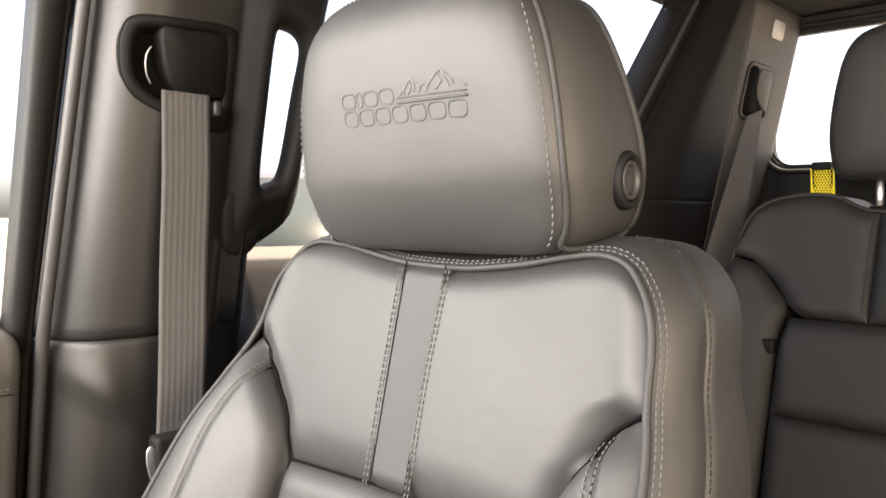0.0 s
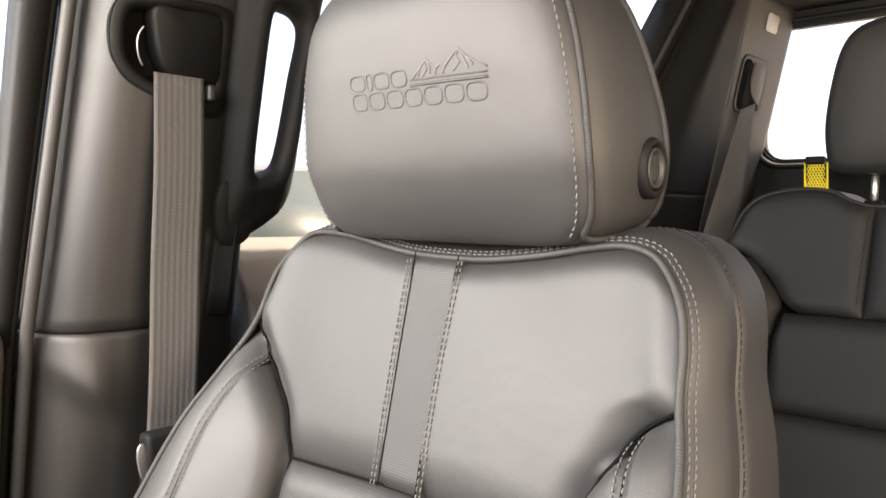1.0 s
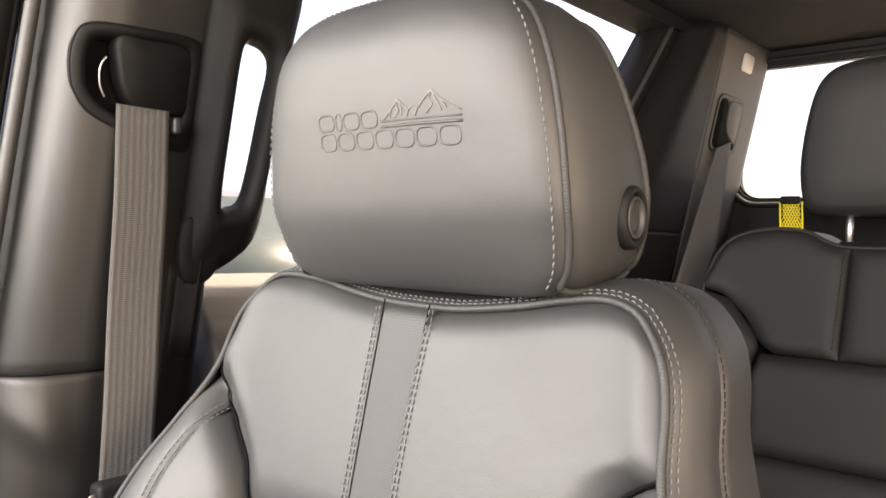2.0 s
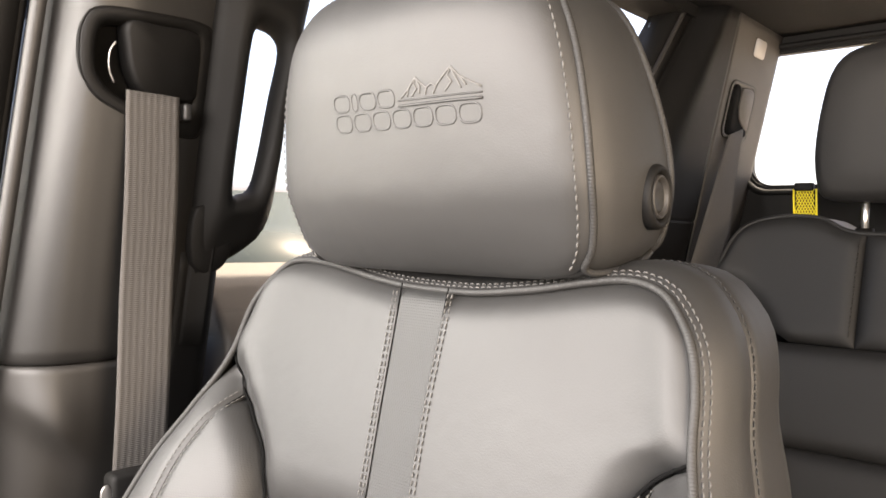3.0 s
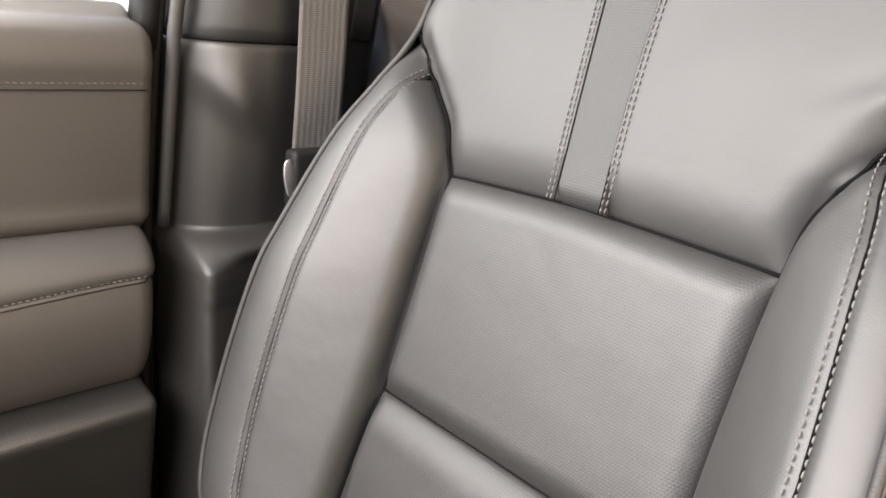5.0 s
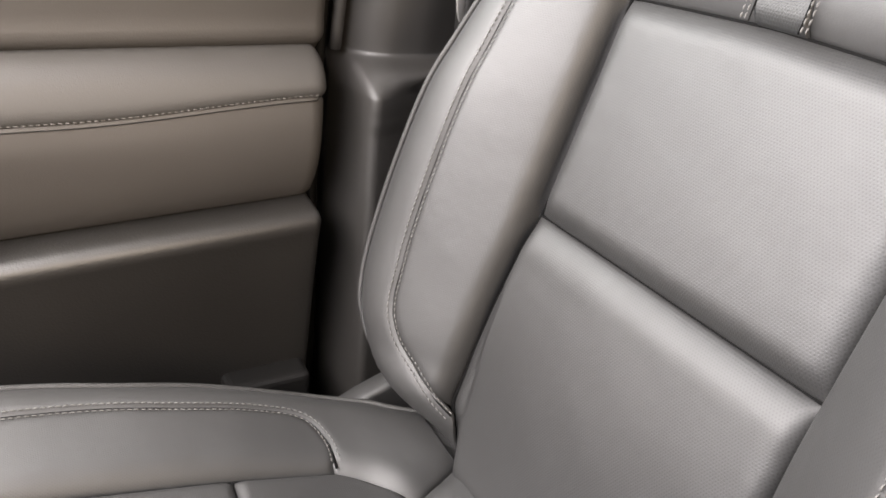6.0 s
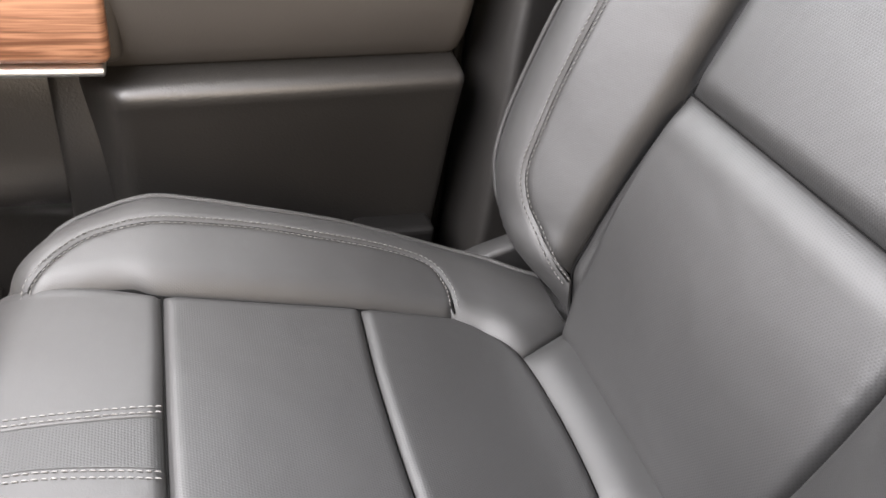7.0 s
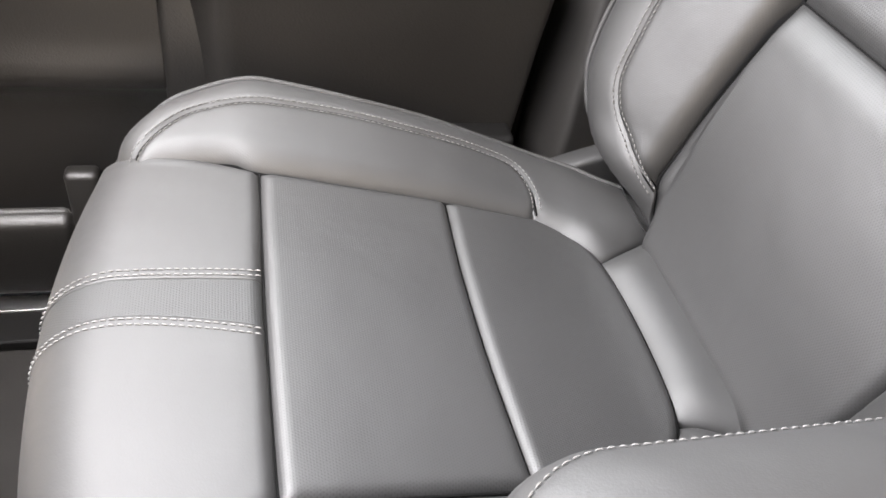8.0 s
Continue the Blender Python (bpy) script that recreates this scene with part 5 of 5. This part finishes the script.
# recess lined in matte black, which deepens its shade
part("guide_well", loft([on_pillar(hollow_o, -0.013), on_pillar(gc + (hollow_o - gc) * 0.97, -0.030)], False, True), cord_shade_black, guide, "hollow of the guide, coloured black for its shade")
cover = spline([(0.511, 1.2125), (0.54, 1.2150), (0.580, 1.2185), (0.593, 1.210), (0.595, 1.175), (0.594, 1.155), (0.578, 1.150), (0.551, 1.149), (0.532, 1.153), (0.520, 1.166), (0.512, 1.190)], 70, closed=True)
cc = cover.mean(axis=0)
part("guide_cover", loft([on_pillar(cover, -0.018), on_pillar(cover, -0.003), on_pillar(cc + (cover - cc) * 0.975, 0.0010), on_pillar(cc + (cover - cc) * 0.92, 0.0024), on_pillar(cc + (cover - cc) * 0.3, 0.0030)]), guide_shaded_plastic, guide, "smooth cover over the belt loop, darkened for shade")
part("guide_loop", tube_bm([(pillar_x(z) - 0.004, y, z) for y, z in spline([(0.5030, 1.193), (0.4990, 1.186), (0.4980, 1.177), (0.5000, 1.166), (0.5050, 1.157)], 24)], 0.0009, 8), satin_metal, guide, "bright metal belt loop")
part("slot_edge", box_bm(-0.726, -0.7085, 0.5735, 0.5825, 1.131, 1.148, 0.003), shell_plastic, guide)
tongue = part("latch_body", box_bm(-0.716, -0.694, 0.500, 0.566, 0.742, 0.800, 0.006), dark_plastic, belt, "black plastic buckle tongue")
plate_o = [(0.492, 0.788), (0.498, 0.792), (0.502, 0.784), (0.504, 0.766), (0.501, 0.756), (0.496, 0.758), (0.492, 0.774)]
part("latch_plate", prism_bm([tuple(p) for p in spline(plate_o, 30, closed=True)], "x", -0.7005, -0.6975, 0.0008, 2), satin_metal, tongue, "bright metal tongue")

# ---- rear seat belt ----
rbelt = thing("rear_seat_belt", (-0.66, 1.78, 0.9), "grey woven rear seat belt on the rear pillar", "seat belt")


def rear_belt(u, t):
    z = 1.262 - 0.45 * t
    return (-0.640 - 0.055 * t + 0.034 * u * min(1.0, 2.0 * t), 1.757 + 0.072 * u - 0.15 * t, z - 0.02 * (1 - u) * (1 - t))


part("webbing", grid_bm(lambda u, t: rear_belt(u, t), np.linspace(0, 1, 8), np.linspace(0, 1, 30), (-0.0015, 0, 0)), webbing, rbelt, "dark grey woven webbing")
rg = rounded_rect(1.733, 1.868, 1.238, 1.352, 0.022)
cg = np.mean(np.array(rg), axis=0)


def on_c(loop, d):
    return [(cpx(z) + d, y, z) for y, z in loop]


def shrink(loop, k):
    return [tuple(cg + (np.array(p) - cg) * k) for p in loop]


rguide = part("guide_bezel", loft([on_c(rg, -0.004), on_c(rg, 0.0015), on_c(shrink(rg, 0.97), 0.003), on_c(shrink(rg, 0.92), 0.003), on_c(shrink(rg, 0.88), 0.001)]), rear_trim_lit, rbelt, "grey plastic belt guide")
part("bezel_gap", tube_bm(on_c(rg, 0.001), 0.0016, 6, closed=True), dark_plastic, rguide)
flap = spline([(1.795, 1.342), (1.845, 1.342), (1.856, 1.325), (1.856, 1.268), (1.846, 1.262), (1.822, 1.270), (1.800, 1.283), (1.788, 1.305), (1.788, 1.330)], 50, closed=True)
part("guide_cover", loft([on_c(flap, -0.002), on_c(flap, 0.004), on_c(flap.mean(axis=0) + (flap - flap.mean(axis=0)) * 0.93, 0.0052)]), rear_trim_lit, rguide, "smooth grey cover over the belt slot")
dk = spline([(1.744, 1.335), (1.775, 1.343), (1.787, 1.325), (1.790, 1.30), (1.802, 1.280), (1.824, 1.268), (1.850, 1.262), (1.850, 1.248), (1.76, 1.244), (1.744, 1.265)], 50, closed=True)
# a thin black plate on the surface stands for the shaded hollow
part("guide_well", loft([on_c(dk, -0.002), on_c(dk, 0.0032)]), cord_shade_black, rguide, "hollow of the guide, coloured black for its shade")

# ---- rear seat ----
rear = thing("rear_bench", (-0.3, 1.5, 0.0), "black leather rear bench seat with stitched panels", "car seat")


def S_rear(x, z):
    wing = 0.02 * smooth01((-0.50 - x - 0.25 * max(0, z - 0.85)) / 0.10)
    return (x, 1.365 + 0.3 * z - wing, z)


RT = [(-0.612, 0.93), (-0.604, 0.99), (-0.588, 1.035), (-0.560, 1.060), (-0.50, 1.073), (-0.44, 1.069), (-0.40, 1.050), (-0.362, 1.042), (-0.28, 1.045), (-0.15, 1.068), (-0.08, 1.072), (-0.03, 1.06)]
back_o = np.array([tuple(p) for p in spline(RT, 60)] + [(-0.02, 1.0), (-0.02, 0.45), (-0.64, 0.45), (-0.64, 0.80)])
co = back_o.mean(axis=0)
bm = loft([[(x, S_rear(x, z)[1] + d, z) for x, z in co + (back_o - co) * k] for d, k in ((0.004, 0.99), (0.02, 1.005), (0.09, 1.005), (0.13, 0.96))], False, True)
rear_back = part("backrest", bm, rear_leather, rear)
kw = dict(S=S_rear, out=FRONT, parent=rear_back, mat=rear_leather)
SL = [(-0.470, 0.848), (-0.497, 0.865), (-0.530, 0.910), (-0.575, 0.950), (-0.612, 0.960)]
panel("upper_panel", bottom=[(-0.470, 0.848), (-0.363, 0.847)], top=RT[2:8], left=SL + [(-0.604, 0.99), (-0.588, 1.035)], right=[(-0.363, 0.847), (-0.362, 1.042)], n=24, m=24, puff=0.012, rad=0.03, groove=0.002, **kw)
panel("upper_panel", bottom=[(-0.363, 0.847), (-0.03, 0.847)], top=RT[7:], left=[(-0.363, 0.847), (-0.362, 1.042)], right=[(-0.03, 0.847), (-0.03, 1.06)], n=24, m=20, puff=0.012, rad=0.03, groove=0.002, **kw)
panel("bolster_panel", bottom=[(-0.64, 0.50), (-0.507, 0.50)], top=[(-0.614, 0.957), (-0.560, 0.940)], left=[(-0.64, 0.50), (-0.64, 0.80), (-0.614, 0.957)], right=[(-0.507, 0.50), (-0.509, 0.80), (-0.500, 0.862), (-0.532, 0.908), (-0.560, 0.940)], n=16, m=30, puff=0.016, rad=0.035, groove=0.002, **kw)
panel("middle_panel", bottom=[(-0.506, 0.672), (-0.03, 0.672)], top=[(-0.507, 0.800), (-0.490, 0.840), (-0.46, 0.8455), (-0.03, 0.8455)], left=[(-0.506, 0.672), (-0.507, 0.800)], right=[(-0.03, 0.672), (-0.03, 0.8455)], n=30, m=20, puff=0.014, rad=0.03, groove=0.002, **kw)
panel("lower_panel", bottom=[(-0.50, 0.46), (-0.03, 0.46)], top=[(-0.506, 0.672), (-0.03, 0.672)], left=[(-0.50, 0.46), (-0.506, 0.672)], right=[(-0.03, 0.46), (-0.03, 0.672)], n=30, m=20, puff=0.014, rad=0.03, groove=0.002, **kw)
part("piping", tube_bm([S_rear(x, z) for x, z in spline(RT, 90)], 0.004, 7), rear_leather, rear_back)
stitches("seam_stitching", [on_surface(S_rear, FRONT, [(-0.370, 0.86), (-0.369, 1.035)], 0.0145, 40)], piping_mat, rear_back, pitch=0.008, length=0.0055, r=0.0012)
part("bench_side", box_bm(0.0, 0.62, 1.60, 1.78, 0.40, 1.05, 0.04), rear_leather, rear)
part("bench_cushion", box_bm(-0.64, 0.64, 1.10, 1.62, 0.30, 0.46, 0.05), rear_leather, rear)
part("bench_base", box_bm(-0.60, 0.60, 1.15, 1.62, 0.0, 0.32, 0.01), dark_plastic, rear)
hx = -0.315
hr_half = [(0.0, 1.098), (0.09, 1.099), (0.122, 1.108), (0.133, 1.14), (0.136, 1.19), (0.128, 1.26), (0.112, 1.325), (0.085, 1.36), (0.04, 1.372), (0.0, 1.373)]
hr_loop = spline(hr_half + [(-a, b) for a, b in hr_half[::-1][1:-1]], 80, closed=True)
hc = np.array((0.0, 1.23))


def hr_ring(k, y):
    return [(hx + u, y - 0.02 * (z - 1.23), z) for u, z in hc + (hr_loop - hc) * k]


rear_head = part("headrest", loft([hr_ring(0.5, 1.643), hr_ring(0.85, 1.647), hr_ring(0.96, 1.656), hr_ring(1.0, 1.675), hr_ring(1.0, 1.73), hr_ring(0.95, 1.76), hr_ring(0.8, 1.77)]), rear_leather, rear, "tall black rear headrest")
for sx in (-0.055, 0.055):
    part("headrest_post", tube_bm([(hx + sx, 1.695, 1.03), (hx + sx, 1.70, 1.12)], 0.0062, 12), chrome, rear_head, "chrome headrest post")
    part("post_collar", tube_bm([(hx + sx, 1.695, 1.036), (hx + sx, 1.695, 1.052)], [0.017, 0.015], 16), dark_plastic, rear_head)
tagged(part("child_seat_clip", box_bm(-0.538, -0.508, 1.585, 1.605, 0.778, 0.806, 0.005), dark_plastic, None, "small black plastic clip at the rear backrest"), category="clip")

# yellow net strap behind the rear seat
net = thing("net_strap", (-0.50, 1.80, 1.06), "bright yellow mesh strap behind the rear bench", "strap")
bm = bmesh.new()
for k in range(-10, 9):
    for s in (1, -1):
        pts = []
        for t in np.linspace(0, 1, 7):
            u = k * 0.0055 + t * 0.055 * 0.7 if s > 0 else 0.042 - (k * 0.0055 + t * 0.055 * 0.7)
            if 0 <= u <= 0.042:
                pts.append((-0.522 + u, 1.80 - 0.01 * t, 1.055 + 0.075 * t))
        if len(pts) > 1:
            tube_bm(pts, 0.0011, 4, False, bm)
for u in (0.0, 0.042):
    tube_bm([(-0.522 + u, 1.80, 1.055), (-0.522 + u, 1.79, 1.13)], 0.002, 5, False, bm)
part("mesh", bm, yellow_mesh, net)
part("strap_end", box_bm(-0.520, -0.484, 1.783, 1.797, 1.126, 1.142, 0.003), dark_plastic, net)

# ---- centre console lid ----
console = thing("centre_console", (0.0, 0.4, 0.0), "black leather centre console with a padded armrest lid", "console")
lid = rounded_rect(-0.156, 0.156, 0.124, 0.64, 0.056, 14)
lc = np.array((0.0, 0.38))


def lid_ring(k, z, inset=0.0):
    return [(lc[0] + (x - lc[0]) * (1 - inset / 0.155), lc[1] + (y - lc[1]) * (1 - inset / 0.255), z) for x, y in lid]


lid_ob = part("armrest_lid", loft([lid_ring(1, 0.560, 0.012), lid_ring(1, 0.566, 0.003), lid_ring(1, 0.590, -0.001), lid_ring(1, 0.612, 0.0), lid_ring(1, 0.6215, 0.003), lid_ring(1, 0.630, 0.010), lid_ring(1, 0.638, 0.024), lid_ring(1, 0.644, 0.045), lid_ring(1, 0.648, 0.08), lid_ring(1, 0.649, 0.12)]),
              leather, console, "padded black leather armrest lid")
pts = np.array(lid_ring(1, 0.6266, 0.0062) + lid_ring(1, 0.6266, 0.0062)[:1])
nn = np.tile((-0.5, -0.2, 0.8), (len(pts), 1))
stitches("lid_stitching", [(pts, nn)], thread, lid_ob, pitch=0.0050, length=0.0038, r=0.00042, label="grey stitching along the edge")
part("console_body", box_bm(-0.145, 0.145, -0.30, 0.66, 0.0, 0.562, 0.02), dark_plastic, console)


# ---- parked cars outside ----


def parked_car(at, turn, paint, label, tall=1.0):
    car = thing("parked_car", at, label, "car", group="cars parked outside")
    m = Matrix.Translation(at) @ Matrix.Rotation(radians(turn), 4, "Z") @ Matrix.Diagonal((1, 1, tall, 1))
    side = [(-2.3, 0.38), (-2.34, 0.72), (-2.2, 0.92), (-1.0, 1.02), (1.5, 1.04), (2.2, 0.98), (2.3, 0.70), (2.26, 0.36), (1.8, 0.28), (-1.9, 0.28)]
    cabin = [(-1.12, 0.98), (-0.45, 1.52), (0.2, 1.60), (1.3, 1.56), (1.95, 1.02)]

    def add(name, bm, mat, parent, text=""):
        bmesh.ops.transform(bm, matrix=m, verts=bm.verts)
        return part(name, bm, mat, parent, text)

    body = add("body", prism_bm([tuple(p) for p in spline(side, 60, closed=True)], "x", -0.92, 0.92, 0.10, 4), paint, car)
    add("roof", prism_bm(cabin, "x", -0.70, 0.70, 0.06, 3), paint, car)
    for sx in (-1, 1):
        for a, c in (((-0.92, -0.38, 0.33), (0.30,)), ((0.36, 1.22, 1.66), (0.30,))):
            y0, y1, y2 = a[0], a[1], a[2]
            pane_o = [(y0, 1.06), (y1 if y0 < 0 else y0, 1.48), (y2 if y0 < 0 else y1, 1.50), (y2, 1.06)]
            add("side_window", prism_bm(pane_o, "x", sx * 0.70 - 0.012, sx * 0.70 + 0.012, 0.004, 1), car_glass, car, "dark side glass")
        for yy in (-1.42, 1.38):
            wheel = add("wheel", tube_bm([(sx * 0.70, yy, 0.34), (sx * 0.93, yy, 0.34)], 0.34, 28), tyre_rubber, car, "black tyre")
            add("rim", tube_bm([(sx * 0.925, yy, 0.34), (sx * 0.945, yy, 0.34)], 0.21, 24), chrome, wheel, "bright metal rim")
    glass_f = bmesh.new()
    q = [(-0.62, -1.10, 1.02), (0.62, -1.10, 1.02), (0.55, -0.50, 1.50), (-0.55, -0.50, 1.50)]
    lo = [glass_f.verts.new(p) for p in q]
    hi = [glass_f.verts.new((x, y - 0.03, z + 0.025)) for x, y, z in q]
    glass_f.faces.new(lo)
    glass_f.faces.new(hi[::-1])
    for k in range(4):
        glass_f.faces.new((lo[k], lo[(k + 1) % 4], hi[(k + 1) % 4], hi[k]))
    add("windscreen", glass_f, car_glass, car, "dark windscreen")
    for sx in (-0.66, 0.66):
        add("headlight", box_bm(sx - 0.18, sx + 0.18, -2.33, -2.16, 0.68, 0.84, 0.03), white_label, car, "clear headlight")
    return car


parked_car((-4.5, 3.35, -0.75), 62, tan_paint, "tall bronze-grey car parked on the gravel lot", 1.32)
parked_car((-7.6, 1.2, -0.75), 70, red_paint, "dark red car parked further out on the lot")
